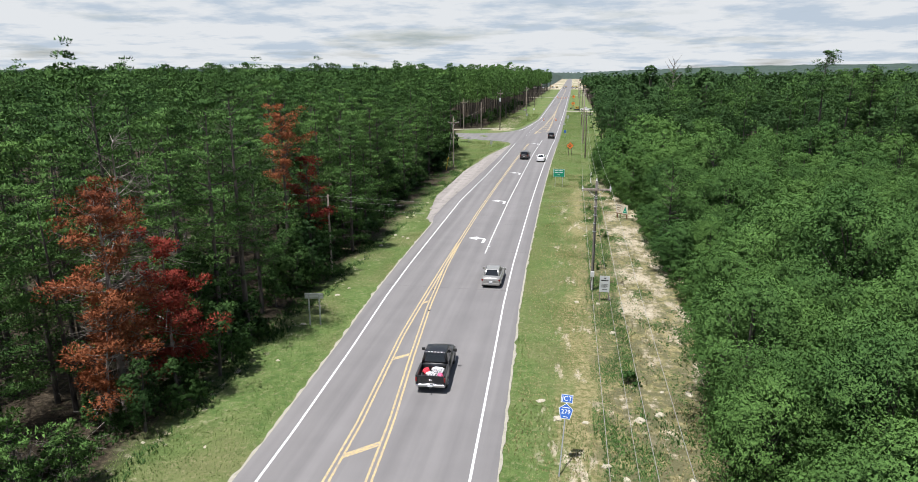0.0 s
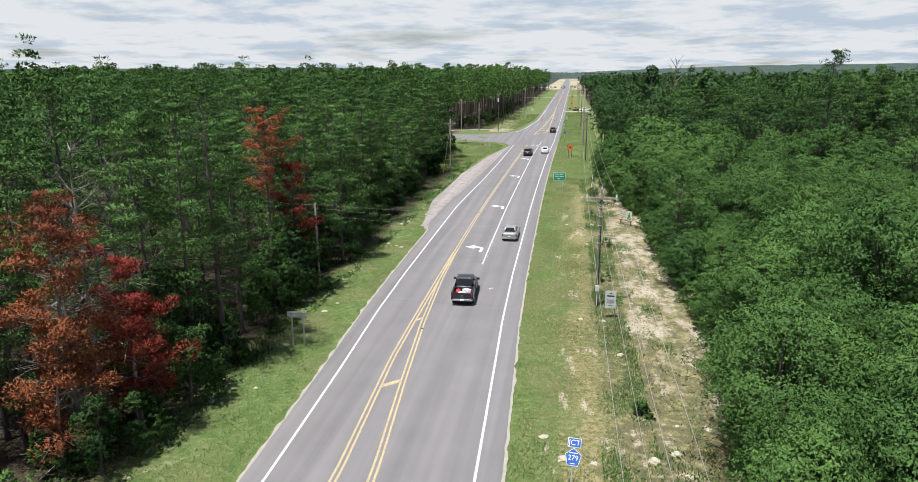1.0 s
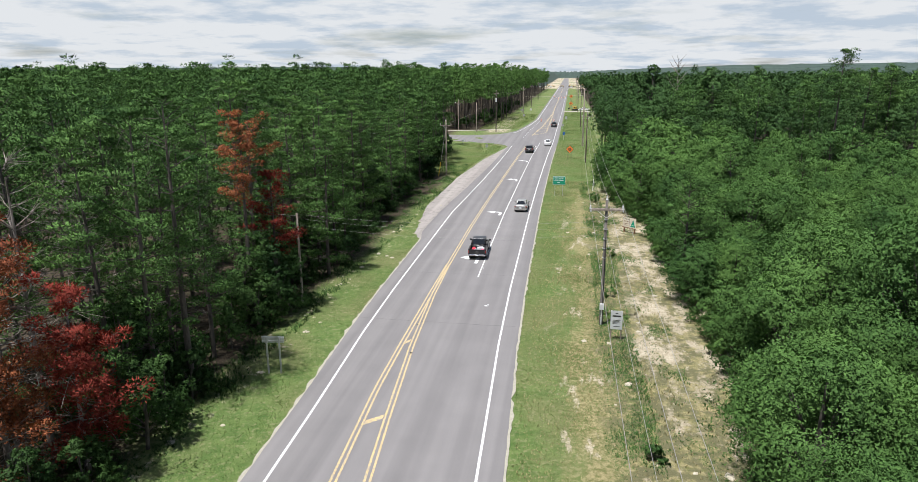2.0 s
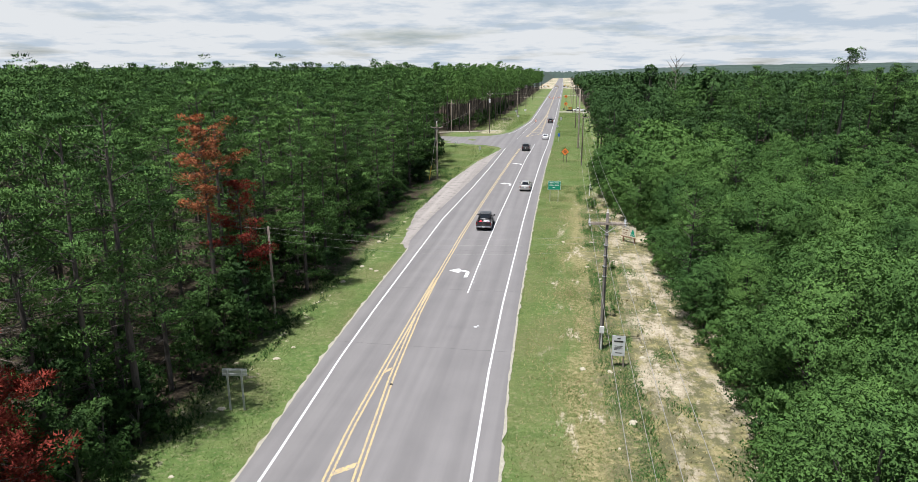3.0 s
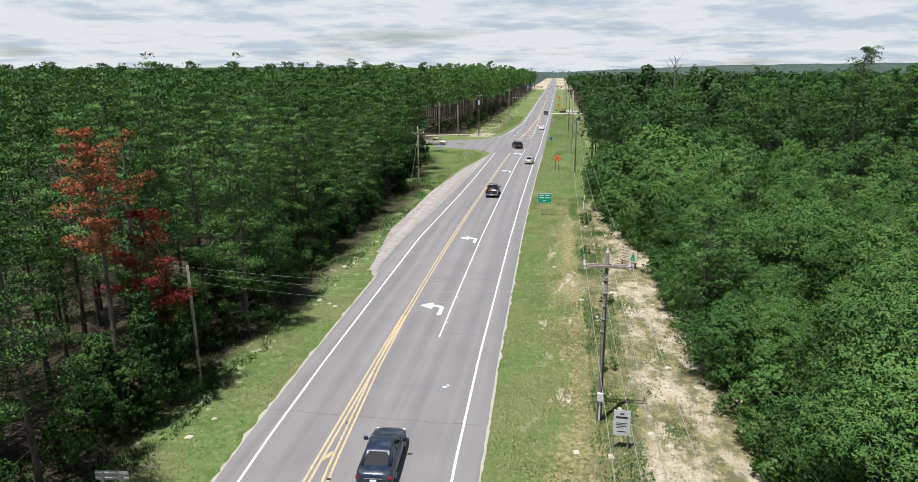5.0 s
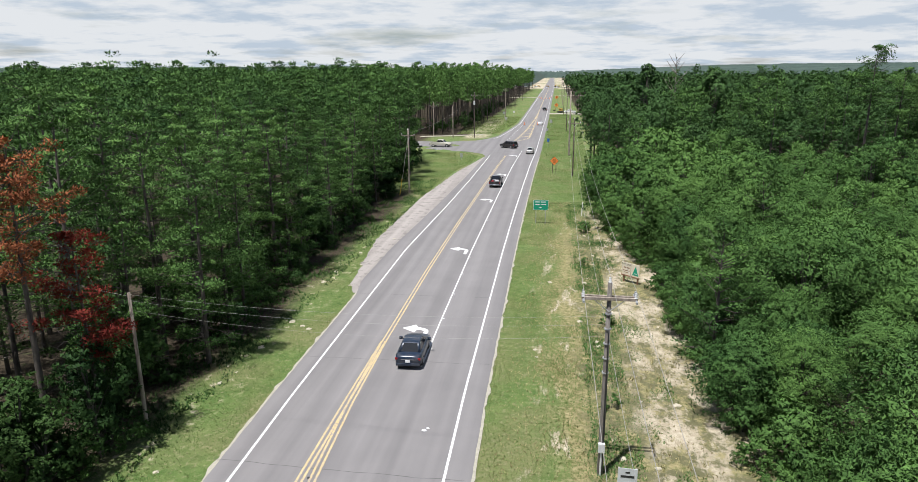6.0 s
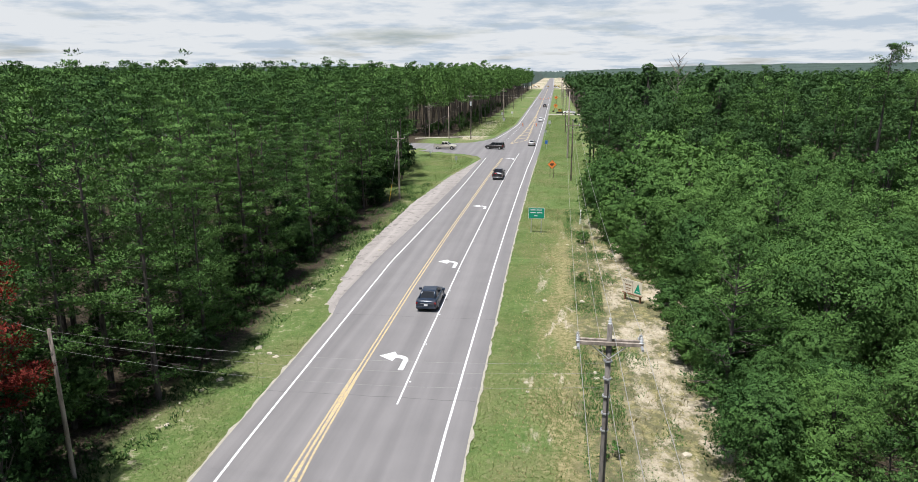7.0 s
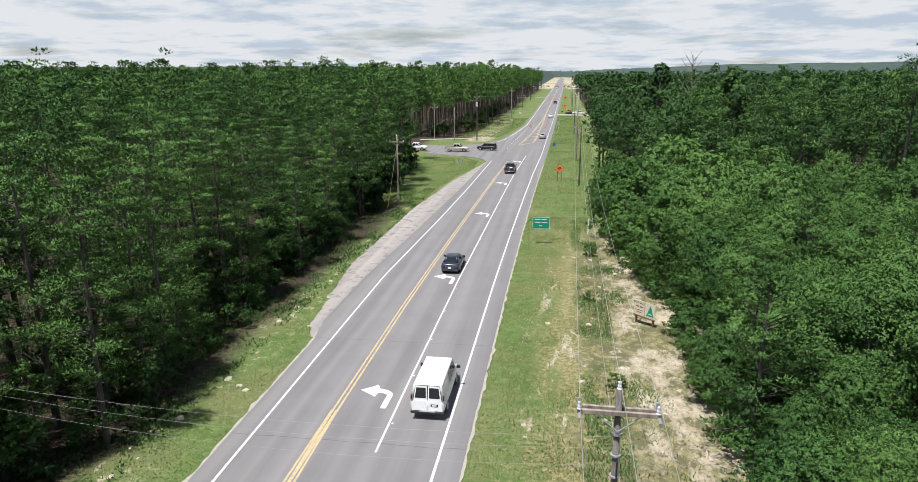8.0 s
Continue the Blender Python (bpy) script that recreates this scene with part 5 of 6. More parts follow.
def sign_back():
    s = thing("road_sign", pose(-14.0, 47.25, -0.1, 0, 0, 6), "wide road sign on two grey posts, bare back showing", "road sign")
    for x in (-0.42, 0.42):
        part("post", boxed(x - 0.05, x + 0.05, -0.04, 0.04, -0.1, 2.62), GALV, s, "grey steel post")
    part("panel", boxed(-0.74, 0.74, 0.05, 0.075, 2.2, 2.66), SIGN_BACK, s, "bare silver back of the sign")
    part("rail", boxed(-0.74, 0.74, 0.02, 0.05, 2.28, 2.34), GALV, s), part("rail", boxed(-0.74, 0.74, 0.02, 0.05, 2.52, 2.58), GALV, s)


def notice_board():
    s = thing("notice_board", pose(8.75, 56.45, -0.1, 0, 0, -3), "white notice board with faded print on two posts", "sign")
    for x in (-0.37, 0.37):
        part("post", boxed(x - 0.045, x + 0.045, -0.04, 0.04, -0.1, 2.3, bevel=0.01), POLE_WOOD, s)
    part("board", boxed(-0.43, 0.43, -0.07, -0.045, 0.85, 2.3, bevel=0.005), BOARD, s, "white painted board")
    bars(s, [(-0.1, 0.1, 2.06, 2.14), (-0.3, 0.3, 1.84, 1.95), (-0.28, 0.28, 1.55, 1.58), (-0.28, 0.2, 1.46, 1.49), (-0.28, 0.28, 1.37, 1.4), (-0.28, 0.1, 1.28, 1.31), (-0.2, 0.24, 1.05, 1.1)], -0.074, TRIM)


def sale_sign():
    s = thing("sale_sign", pose(12.7, 90.6, -0.1, 0, 0, -44), "beige land-for-sale board with green triangle on timber posts", "sign")
    for x in (-0.8, 0.8):
        part("post", boxed(x - 0.06, x + 0.06, -0.06, 0.06, -0.1, 2.05, bevel=0.01), BROWN, s, "brown timber post")
    b = part("board", boxed(-1.0, 1.0, -0.1, -0.065, 0.78, 2.0, bevel=0.01), BEIGE, s, "weathered beige board")
    part("ledge", boxed(-1.05, 1.05, -0.14, -0.06, 0.68, 0.78, bevel=0.01), BROWN, s, "brown timber ledge")
    part("emblem", plate([(0.2, 0.92), (0.9, 0.92), (0.58, 1.85)], -0.108, -0.102), GREEN, b, "green triangle")
    bars(b, [(0.42, 0.75, 1.08, 1.13)], -0.11, WHITE)
    part("divider", plate(rect(0.02, 0.05, 0.8, 1.98), -0.106, -0.101), BROWN, b)
    lettering("FOR SALE", 0.25, pose(-0.48, -0.106, 1.8) @ FACING, BLACK, b)
    bars(b, [(-0.8, -0.5, 1.45, 1.55), (-0.42, -0.12, 1.45, 1.55), (-0.85, -0.1, 1.18, 1.24), (-0.7, -0.25, 1.0, 1.06)], -0.106, BROWN)


def green_sign():
    s = thing("road_sign", pose(3.72, 115.1, -0.1, 0, 0, 0), "green guide sign with three rows of white text", "road sign")
    for x in (-0.62, 0.62):
        part("post", boxed(x - 0.04, x + 0.04, -0.03, 0.03, -0.1, 3.1), GALV, s)
    p = part("panel", plate(rect(-0.98, 0.98, 1.85, 3.2), -0.05, -0.035), WHITE, s, "white-bordered green panel")
    part("panel_face", plate(rect(-0.94, 0.94, 1.89, 3.16), -0.058, -0.051), GREEN, p)
    bars(p, [(-0.74, -0.12, 2.88, 2.99), (0.02, 0.66, 2.88, 2.99), (-0.74, -0.1, 2.53, 2.64), (0.05, 0.7, 2.53, 2.64), (-0.25, 0.12, 2.14, 2.25)], -0.06, WHITE)


def orange_sign(x, y, k=1.0):
    s = thing("road_work_sign", pose(x, y, -0.1), "orange diamond road-work sign on two dark posts", "road sign", "road-work signs")
    for px in (-0.35, 0.35):
        part("post", boxed(px - 0.05, px + 0.05, -0.04, 0.04, -0.1, 2.5 * k), POLE_DARK, s)
    r = 0.87 * k
    d = part("panel", plate([(0, 2.55 * k - r), (r, 2.55 * k), (0, 2.55 * k + r), (-r, 2.55 * k)], -0.06, -0.045), BLACK, s, "black-edged orange diamond")
    q = r * 0.95
    part("panel_face", plate([(0, 2.55 * k - q), (q, 2.55 * k), (0, 2.55 * k + q), (-q, 2.55 * k)], -0.068, -0.061), ORANGE, d)
    bars(d, [(-0.3 * k, 0.3 * k, 2.7 * k, 2.82 * k), (-0.4 * k, 0.4 * k, 2.48 * k, 2.6 * k), (-0.25 * k, 0.25 * k, 2.26 * k, 2.38 * k)], -0.071, BLACK)


def small_sign(x, y, h, w, tall, mat, label, turn=0):
    s = thing("road_sign", pose(x, y, -0.1, 0, 0, turn), label, "road sign", "small roadside signs")
    part("post", boxed(-0.04, 0.04, -0.03, 0.03, -0.1, h), GALV, s)
    part("panel", plate(rect(-w / 2, w / 2, h - tall, h), -0.05, -0.035), mat, s)


junction_sign(), sign_back(), notice_board(), sale_sign(), green_sign()
orange_sign(5.5, 159.6), orange_sign(6.5, 372, 1.25), orange_sign(7.0, 470, 1.4)
small_sign(3.9, 206, 2.4, 0.6, 0.9, BLUE, "small blue route sign on a post")
small_sign(3.2, 243, 2.0, 0.7, 0.8, SIGN_BACK, "small grey sign back on a post")
small_sign(4.3, 275, 2.6, 0.9, 1.2, SIGN_BACK, "small grey sign back on a post")
small_sign(-23.5, 190.0, 1.4, 0.7, 0.5, WHITE, "small white sign at the side road")
small_sign(-15.5, 178.0, 1.6, 0.6, 0.9, SIGN_BACK, "small grey sign back on a post")
small_sign(-13.2, 290, 2.4, 0.9, 0.9, SIGN_BACK, "small grey sign back on a post")
small_sign(-16.0, 320, 2.8, 1.4, 0.9, SIGN_BACK, "small grey sign back on a post")
small_sign(-12.5, 330, 2.6, 0.9, 0.8, WHITE, "small white sign back on a post")


# ---------------------------------------------------------------- poles and wires
def pole(x, y, h, label, arm=0.0, arm_z=0.0, mat=None, turn=0, r=0.15, boxy=False, lean=0.0):
    s = thing("utility_pole", pose(x, y, -0.1, 0, lean, turn), label, "utility pole", "utility poles")
    V, F = tubes([[(0, 0, -0.1, r), (0.01, 0, h * 0.5, r * 0.85), (0, 0, h + 0.1, r * 0.68), (0, 0, h + 0.11, 0.01)]], 12)
    under("shaft", solid("shaft", V, F, mat or POLE_WOOD, True), s)
    if arm:
        a = part("crossarm", boxed(-arm / 2, arm / 2, -0.2, -0.09, arm_z - 0.07, arm_z + 0.07, bevel=0.01), POLE_WOOD, s, "grey weathered timber crossarm")
        for q in (-1, 1):
            part("brace", rodded((q * arm * 0.28, -0.14, arm_z - 0.05), (0, -0.16, arm_z - 0.62), 0.02, sides=5), GALV, s)
        if boxy:
            part("crossarm", boxed(-arm / 2, arm / 2, 0.09, 0.2, arm_z - 0.07, arm_z + 0.07, bevel=0.01), POLE_WOOD, s, "grey weathered timber crossarm")
            for px in (-arm / 2 + 0.08, arm / 2 - 0.08):
                bm = rodded((px, 0.145, arm_z + 0.07), (px, 0.145, arm_z + 0.3), 0.07, 0.05, 10)
                rod(bm, (px, -0.3, arm_z - 0.02), (px, -0.62, arm_z - 0.03), 0.055, 0.055, 8)
                rod(bm, (px, 0.3, arm_z - 0.02), (px, 0.62, arm_z - 0.03), 0.055, 0.055, 8)
                part("insulator", bm, GALV, s, "grey strain insulators")
        for px in (-arm / 2 + 0.08, arm / 2 - 0.08):
            bm = bmesh.new()
            for k in range(3):
                rod(bm, (px, -0.145, arm_z + 0.08 + k * 0.09), (px, -0.145, arm_z + 0.13 + k * 0.09), 0.085 - 0.014 * k, 0.05, 10)
            part("insulator", bm, PORCELAIN, s, "pale ribbed insulator")
        bm = bmesh.new()
        for k in range(3):
            rod(bm, (0, 0, h + 0.12 + k * 0.09), (0, 0, h + 0.17 + k * 0.09), 0.085 - 0.014 * k, 0.05, 10)
        part("insulator", bm, PORCELAIN, s, "pale ribbed insulator")
    if boxy:
        part("meter_box", boxed(-0.16, 0.16, -0.32, -0.14, 1.35, 1.85, bevel=0.02), PORCELAIN, s, "pale grey meter box")
        part("conduit", rodded((0, -0.2, 0), (0, -0.2, 1.4), 0.05), PORCELAIN, s, "pale conduit down the pole")
        part("conduit", rodded((0.05, -0.17, 1.8), (0.04, -0.14, 7.6), 0.03), TRIM, s)
        for i in range(5):
            part("clamp", rodded((0, 0, 5.5 + 0.75 * i), (0, 0, 5.56 + 0.75 * i), r + 0.02, sides=10), GALV, s)
    return s


def wire(a, b, sag, label="thin sagging overhead cable", r=0.01):
    a, b = np.array(a, float), np.array(b, float)
    p = []
    for t in np.linspace(0, 1, 28):
        q = a + (b - a) * t
        p.append((q[0], q[1], q[2] - sag * 4 * t * (1 - t), r))
    V, F = tubes([p], 4)
    tagged(under("overhead_cable", solid("overhead_cable", V, F, WIRE)), label, "cable", "overhead cables")


pole(7.8, 59.3, 9.95, "dark weathered utility pole with twin crossarms and meter box", 2.55, 9.3, POLE_GREY, boxy=True)
pole(8.3, -38, 9.3, "weathered utility pole with crossarm", 2.55, 8.6)
pole(9.0, 156.5, 10.8, "dark utility pole with crossarm", 2.4, 10.1, POLE_DARK)
pole(9.0, 189.8, 15.0, "tall pale utility pole beside the road", 0, 0, POLE_WOOD, r=0.22)
pole(9.5, 255, 12.5, "dark utility pole with crossarm", 2.4, 11.8, POLE_DARK)
pole(9.8, 345, 12.5, "dark utility pole with crossarm", 2.4, 11.8, POLE_DARK)
pole(10.5, 440, 13.0, "tall pale utility pole beside the road", 2.4, 12.2, r=0.2)
pole(11.0, 540, 13.0, "tall pale utility pole beside the road", 2.4, 12.2, r=0.2)
pole(-17.55, 60.65, 7.9, "slender grey utility pole at the wood's edge", 0, 0, r=0.12)
pole(-18.3, 135, 10.4, "utility pole with short crossarm and guy wire", 2.2, 9.6)
pole(-32.2, 235.5, 10.3, "pale utility pole with crossarm beside the side road", 2.2, 9.3)
pole(-25.3, 230.5, 9.6, "plain pale utility pole beside the side road", 0, 0, r=0.17)
tr = pole(-18.8, 231.5, 13.4, "dark utility pole with a pale transformer can", 1.8, 12.6, POLE_DARK, r=0.17)
part("transformer", rodded((0, -0.38, 9.9), (0, -0.38, 11.1), 0.27, sides=14), PORCELAIN, tr, "pale transformer can")
pole(-15.0, 312, 13.0, "utility pole with pale transformer can", 2.0, 12.2, r=0.17)
pole(-16.0, 400, 12.0, "dark utility pole far along the verge", 2.0, 11.2, POLE_DARK)
pole(-16.5, 500, 12.0, "dark utility pole far along the verge", 2.0, 11.2, POLE_DARK)
V, F = tubes([[(-19.4, 132.8, 0, 0.03), (-18.3, 135, 9.2, 0.03)]], 5)
guy = tagged(under("guy_wire", solid("guy_wire", V, F, WIRE)), "guy wire with yellow guard at its foot", "cable")
part("guard", rodded((-19.42, 132.75, 0), (-19.1, 133.4, 2.6), 0.06), YELLOW_PVC, guy, "yellow plastic guard")
for x0, z0, x1, z1, x2, z2 in ((-1.2, 8.9, -1.15, 9.62, -1.1, 10.4), (1.2, 8.9, 1.25, 9.62, 1.1, 10.4), (0, 9.6, 0.05, 10.3, 0, 11.1), (0.2, 6.6, 0.2, 6.9, 0.1, 7.4)):
    wire((8.3 + x0, -38, z0), (7.75 + x1, 59.15, z1), 1.5)
    wire((7.75 + x1, 59.15, z1), (9.0 + x2, 156.4, z2), 1.7)
    wire((9.0 + x2, 156.4, z2), (9.5 + x2, 255, z2 + 1.7), 1.5)
    wire((9.5 + x2, 255, z2 + 1.7), (9.8 + x2, 345, z2 + 1.7), 1.5)
for z0, z1, s in ((7.8, 8.3, 0.5), (7.45, 7.9, 0.6), (6.9, 7.3, 0.7)):
    wire((-17.55, 60.65, z0), (7.75, 59.3, z1), s, "thin service cable across the road", 0.004)
wire((-17.55, 60.65, 7.7), (-33, 68, 7.5), 0.3, "thin service cable into the woods")
wire((-18.3, 135, 9.8), (-18.8, 231.5, 12.8), 1.4), wire((-18.8, 231.5, 12.8), (-15.0, 312, 12.4), 1.2)
wire((-18.8, 231.5, 12.8), (9.5, 255, 13.4), 0.6), wire((-32.2, 235.5, 9.6), (-18.8, 231.5, 11.8), 0.3)

mk = thing("marker_post", pose(9.3, 120.4, -0.1, 0, 2, 0), "white utility marker post in the grass", "marker post", "marker posts")
part("post", boxed(-0.06, 0.06, -0.03, 0.03, -0.1, 2.0, bevel=0.01), WHITE, mk)


def delineator(x, y):
    s = thing("delineator", pose(x, y, 0), "orange and white delineator drum on the road", "traffic drum", "traffic drums")
    part("drum", rodded((0, 0, 0.02), (0, 0, 1.0), 0.28, 0.22, 14), ORANGE, s)
    for z in (0.35, 0.7):
        part("band", rodded((0, 0, z), (0, 0, z + 0.14), 0.275, 0.265, 14), WHITE, s, "white reflective band")
    part("base", rodded((0, 0, 0), (0, 0, 0.05), 0.4, sides=14), RUBBER, s)


for x, y in ((-5.6, 281), (-0.6, 281), (-2.0, 520), (0.0, 528), (2.0, 536), (-4, 530), (3.5, 560), (-5.5, 548)):
    delineator(x, y)


# ---------------------------------------------------------------- far road works
def digger(x, y, turn, label):
    s = thing("digger", pose(x, y, 0, 0, 0, turn) @ Matrix.Scale(0.72, 4), label, "digger", "machines at the road works")
    part("cab", boxed(-0.9, 0.7, -1.2, 0.9, 1.2, 2.9, bevel=0.1), MACHINE, s)
    part("window", boxed(-0.92, 0.72, -0.6, 0.7, 2.0, 2.7), GLASS, s)
    for q in (-1.2, 1.2):
        part("track", boxed(q - 0.3, q + 0.3, -2.0, 2.0, 0, 1.0, bevel=0.25), RUBBER, s)
    part("boom", rodded((0.4, 0.8, 1.8), (0.4, 3.6, 4.6), 0.25, 0.2, 6), MACHINE, s)
    part("stick", rodded((0.4, 3.6, 4.6), (0.4, 5.2, 1.6), 0.2, 0.15, 6), MACHINE, s)
    part("bucket", boxed(-0.1, 0.9, 4.8, 5.7, 0.8, 1.7, bevel=0.1), TRIM, s)


digger(8.6, 360, 60, "yellow digger parked beside the sandy drive")
rng = np.random.default_rng(77)
for i in range(7):
    digger(-22 + i * 9 + rng.uniform(-3, 3), 900 + rng.uniform(0, 60), rng.uniform(0, 360), "yellow digger at the far road works")
for i in range(5):
    m = pose(-30 + i * 14 + rng.uniform(-4, 4), 870 + rng.uniform(0, 60), 0, 0, 0, rng.uniform(0, 360))
    copy_thing(parked_pickup, m)


# ---------------------------------------------------------------- small plants and stones
def verge_tufts(name, rng, n, x0, x1, y0, y1, mat, size, label, dens, thin=1.0):
    """Blades in tufts, denser where dens says so."""
    x, y = rng.uniform(x0, x1, n), y0 + (y1 - y0) * rng.uniform(0, 1, n) ** thin
    keep = np.array([dens(a, b) > rng.random() for a, b in zip(x, y)])
    c = np.stack([x[keep], y[keep], np.full(keep.sum(), -0.08)], -1)
    f = tuft_faces(rng, c, np.tile((0.0, 0.0, 1.0), (len(c), 1)), 4, size, size * 0.14, 0.42)
    tagged(under(name, soup(name, f, 3, mat)), label, "grass", kind="stuff")


rng = np.random.default_rng(41)
patch = lambda a, b, s: 0.5 + 0.9 * noise.noise((a * 0.35, b * 0.22, s))
side_r = lambda y: at(RIGHT_LINE, y) + 1.55
side_l = lambda y: at(LEFT_LINE, y) - 1.55
verge_tufts("grass", rng, 60000, 1.4, 8.5, 10, 130, GRASS, 0.12, "short green verge grass", lambda a, b: (a > side_r(b)) * (patch(a, b, 1) + 0.3 - max(0, a - 5) * 0.2), 1.0)
verge_tufts("dry_grass", rng, 22000, 2.5, 14, 22, 130, STRAW, 0.17, "dry straw-coloured grass", lambda a, b: patch(a, b, 8) * 0.8, 1.5)
verge_tufts("grass", rng, 60000, -18, -10, 10, 150, GRASS, 0.12, "short green verge grass", lambda a, b: (a < side_l(b) - (b > 84) * at([(84, 0.3), (104, 3.2), (131, 3.4), (160, 2.4)], b)) * (patch(a, b, 2) + 0.35 - max(0, -15.5 - a) * 0.3), 1.0)
verge_tufts("weeds", rng, 60000, 7.2, 13, 24, 130, LEAF, 0.16, "dark green weeds in the sand", lambda a, b: max(0, noise.noise((a * 0.5, b * 0.3, 4)) + (0.5 if 7.6 < a < 10.2 else 0.0)) * 1.3, 1.3)
verge_tufts("weeds", rng, 26000, -21, -15.5, 18, 150, SHRUB, 0.28, "dark green weeds at the wood's edge", lambda a, b: max(0, 0.25 + noise.noise((a * 0.5, b * 0.3, 6))) * 1.3, 1.3)
verge_tufts("grass", rng, 44000, -26, -9, 135, 330, GRASS, 0.24, "rough green verge grass", lambda a, b: ((b < 193) * (a < at([(135, -16), (158, -14.6), (178, -12.2), (186, -12.6), (193, -17)], b)) + (b > 242) * (a < at([(242, -13), (290, -9.2)], b))) * 0.8)
verge_tufts("grass", rng, 30000, 1.5, 13.5, 118, 345, GRASS, 0.2, "rough green verge grass", lambda a, b: (a > side_r(b)) * min(1, (b - 118) / 25) * 0.9)

used = set()
bush = [tree("bush", broad_parts(500 + i, h, r, 0.05, 6, 800, 0.11), 3, LEAF, BARK, "low scruffy green bush on the sandy verge", "bush", "verge bushes") for i, (h, r) in enumerate(((1.7, 1.0), (1.2, 0.9)))]
place(rng, bush, [(9.6, 40.5), (9.7, 79.3), (8.6, 96.0), (9.2, 110.0), (8.9, 66.0)], used, 0.55, 1.1)

clods = []
for i in range(4):
    bm = bmesh.new()
    bmesh.ops.create_icosphere(bm, subdivisions=2, radius=0.2)
    for v in bm.verts:
        v.co = v.co * (1 + 0.6 * noise.noise(v.co * 6 + Vector((i * 5, 0, 0))))
        v.co.z = max(v.co.z * 0.55, -0.04)
    clods.append(tagged(part("stone", bm, STONE), "pale lump of sandstone in the grass", "stone", "verge stones"))
place(rng, clods, [(rng.uniform(3.5, 13.5), 24 + 90 * rng.uniform(0, 1) ** 1.4) for i in range(46)] + [(rng.uniform(-17, -13.2), rng.uniform(22, 110)) for i in range(24)], used, 0.4, 1.5)


for x, y, k in ((-1.65, 62.0, 1.0), (-1.5, 62.25, 0.7), (-5.75, 51.6, 0.8), (-6.5, 56.9, 0.6)):
    bm = bmesh.new()
    bmesh.ops.create_icosphere(bm, subdivisions=2, radius=0.13 * k)
    for v in bm.verts:
        v.co = Vector((v.co.x * (1 + noise.noise(v.co * 9)), v.co.y, max(v.co.z * 0.35, -0.01) + 0.012))
    ob = tagged(part("litter", bm, CLOTH_WHITE if y > 60 else RUBBER), "crumpled scrap lying on the asphalt", "litter", "scraps on the road")
    ob.matrix_basis = pose(x, y, 0.002)


# ---------------------------------------------------------------- what moves
def drive(car, half, rows):
    """Rows of seconds, x, y of the tail, heading in degrees."""
    walk(car, [(t, pose(x - half * math.sin(radians(h)), y + half * math.cos(radians(h)), 0.002, 0, 0, h)) for t, x, y, h in rows])


def roll(car, radius, step, rows):
    """Turn the wheels of a slow car by the way that it goes."""
    ts = [r[0] for r in rows]
    way = np.concatenate([[0], np.cumsum([math.hypot(b[1] - a[1], b[2] - a[2]) for a, b in zip(rows[:-1], rows[1:])])])
    times = [i * step for i in range(round(8 / step))] + [8.0]
    for wheel in [o for o in car.children if o.name.startswith("wheel") and not o.name.startswith("wheel_arch")]:
        y = wheel.location.y
        walk(wheel, [(t, pose(0, y, radius, -math.degrees(float(np.interp(t, ts, way)) / radius), 0, 0)) for t in times])


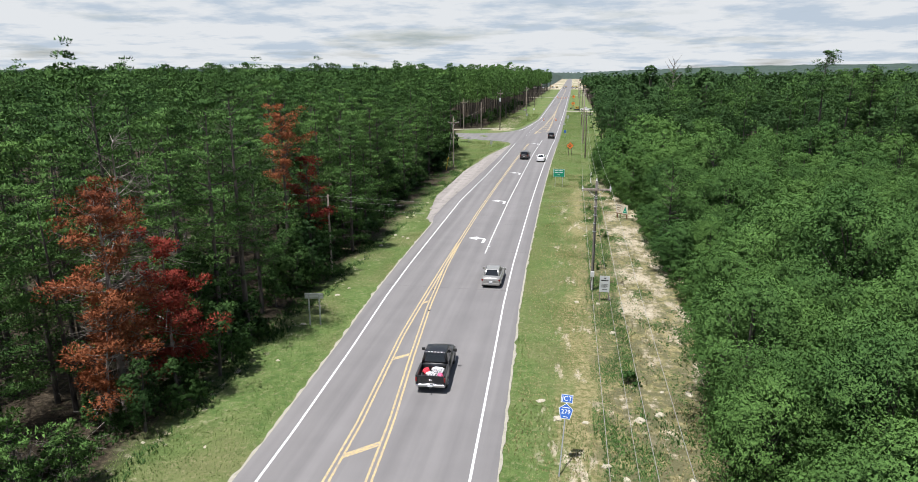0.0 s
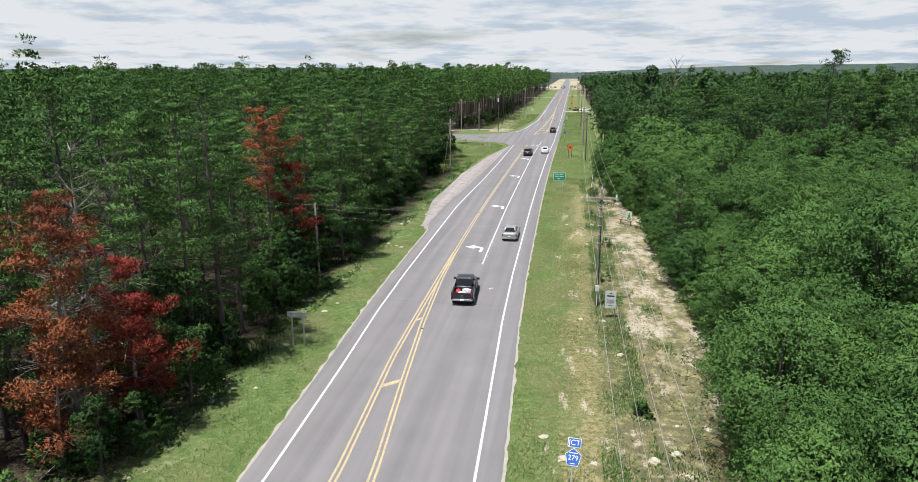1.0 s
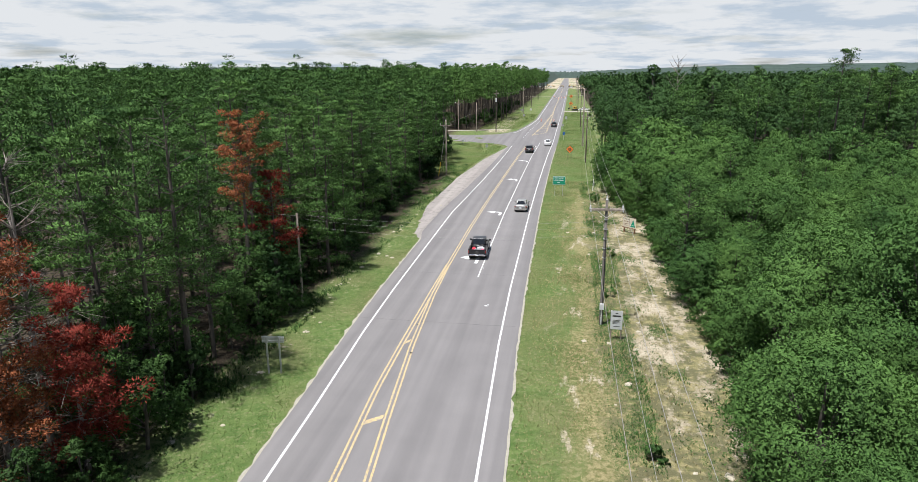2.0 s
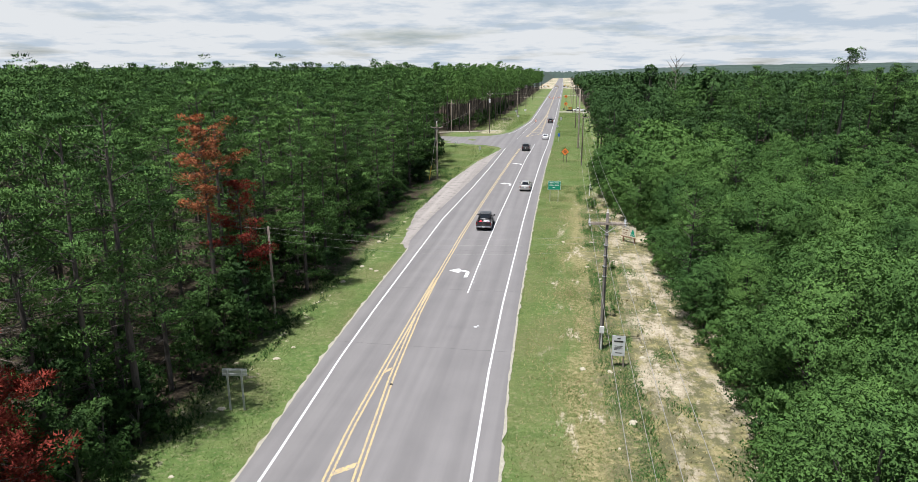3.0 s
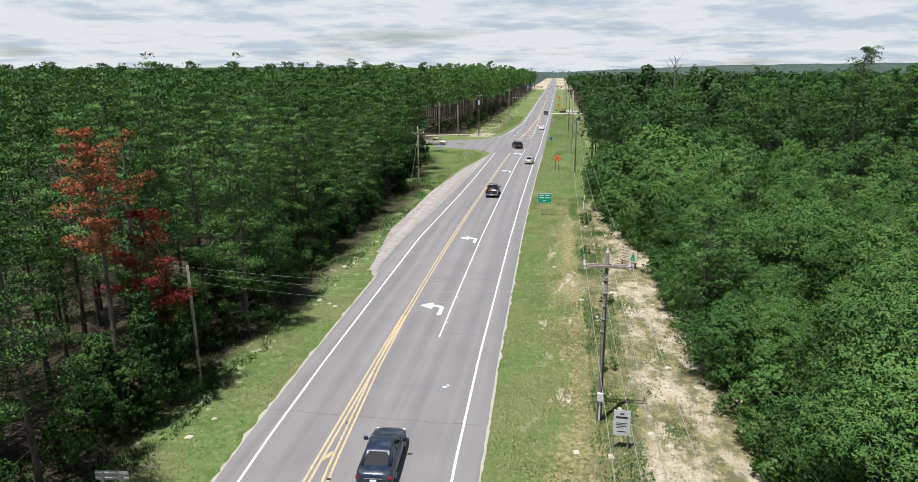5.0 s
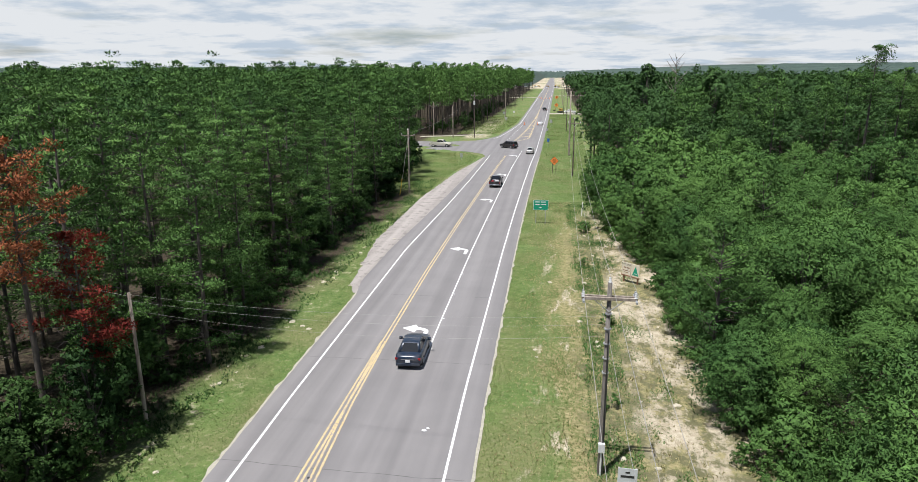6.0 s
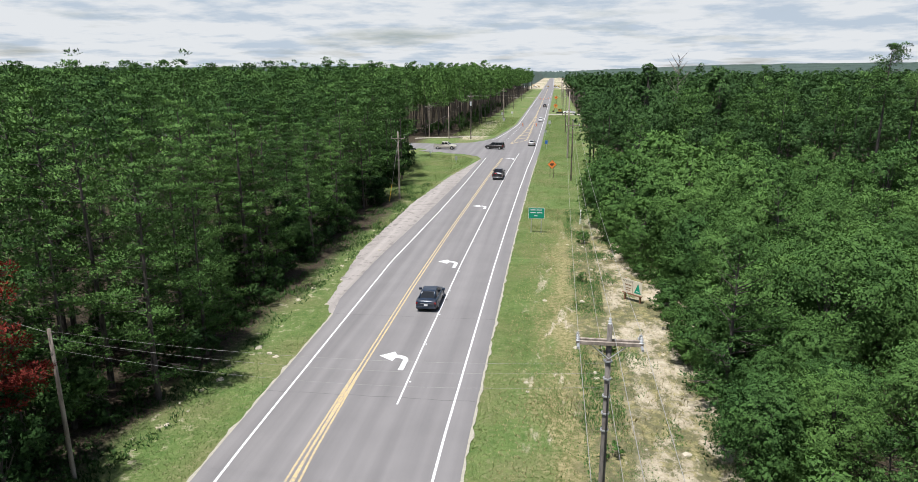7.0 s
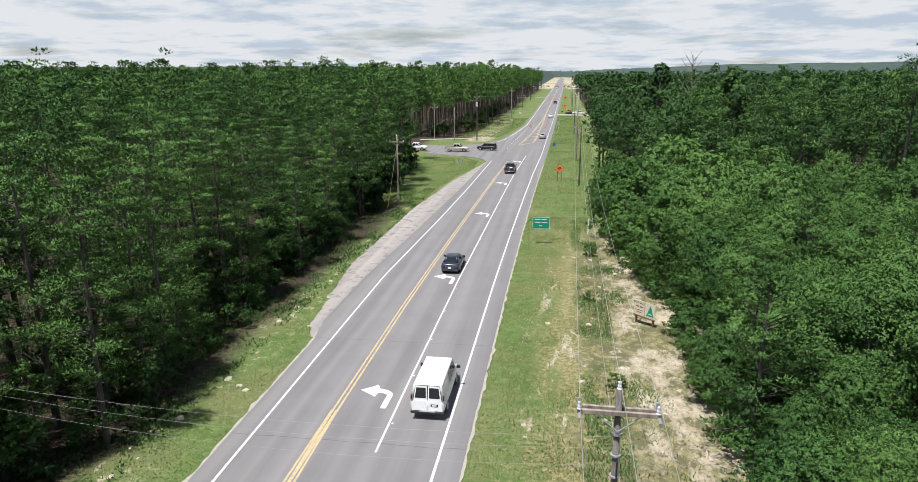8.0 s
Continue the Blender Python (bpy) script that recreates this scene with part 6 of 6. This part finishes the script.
def motions():
    drive(black_pickup, 2.95, [(0, -2.6, 37.1, 2.5), (1, -3.5, 57, 2.6), (1.5, -3.95, 66.4, 2.2), (2.5, -4.55, 84.9, 1.5), (3.5, -4.9, 102.5, 0.2), (4.5, -4.95, 119.2, -0.6), (5.5, -4.8, 134.2, -0.8), (6.5, -4.6, 148.2, -0.9), (7, -4.5, 155.0, -0.9), (8, -4.3, 168, -0.9)])
    drive(silver_car, 2.42, [(0, -1.35, 58.1, 0.4), (1, -1.5, 79.7, 0.3), (1.5, -1.5, 90.3, 0), (3.5, -1.05, 133.8, -0.8), (4.5, -0.75, 156, -1), (6.5, -0.3, 201.5, -0.8), (7, -0.15, 213.3, -0.6), (8, -0.05, 238, -0.4)])
    turn = [(0, -4.8, 151.2, -1), (1, -4.5, 162.1, -1), (1.5, -4.4, 167.3, -0.8), (3.5, -4.2, 185.2, 0), (4.5, -4.2, 194.0, 6), (5.5, -4.2, 199.6, 34), (6.5, -5.2, 204.2, 70), (7, -6.9, 205.3, 79), (8, -10.7, 207.6, 82)]
    drive(turning_suv, 2.5, turn), roll(turning_suv, 0.38, 1 / 30, turn)
    drive(white_car, 2.4, [(0, -0.9, 147.6, -0.8), (1, -0.6, 167.6, -0.8), (1.5, -0.45, 178.3, -0.6), (3.5, 0, 222.3, -0.5), (4.5, 0.15, 245.8, -0.3), (6.5, 0.35, 292, -0.2), (7, 0.38, 305, -0.2), (8, 0.4, 333, -0.2)])
    drive(dark_car, 2.5, [(0, -0.25, 202, -0.5), (1, -0.1, 226, -0.4), (1.5, 0, 239, -0.4), (3.5, 0.3, 290, -0.3), (4.5, 0.4, 324, -0.3), (6.5, 0.65, 392, -0.2), (7, 0.7, 414, -0.2), (8, 0.8, 458, -0.2)])
    drive(blue_sedan, 2.42, [(0, -0.4, -49, 0.8), (2, -1.3, -8, 1.4), (4.7, -2.95, 45.0, 3.6), (6, -4.2, 69.4, 2.4), (6.5, -4.5, 77.6, 1.2), (7, -4.62, 85.6, 0.6), (8, -4.8, 101.6, 0.4)])
    drive(white_van, 2.9, [(0, 1.6, -106, 0.9), (4, 0.1, -16, 1.2), (7, -1.15, 51.4, 0.8), (8, -1.35, 73.7, 0.5)])
    wait = [(0, -47, 209, -100), (4, -33.5, 206.2, -97), (5.8, -28.3, 205.0, -95), (6.5, -26.2, 204.8, -94), (7, -25.1, 204.7, -93), (8, -23.3, 204.5, -92)]
    drive(waiting_pickup, 2.95, wait), roll(waiting_pickup, 0.39, 0.1, wait)
    follow = [(0, -62, 214, -106), (4, -46, 209.5, -103), (6.5, -39, 207.6, -99), (8, -34.2, 206.4, -97)]
    drive(second_pickup, 2.95, follow), roll(second_pickup, 0.39, 0.1, follow)


motions()
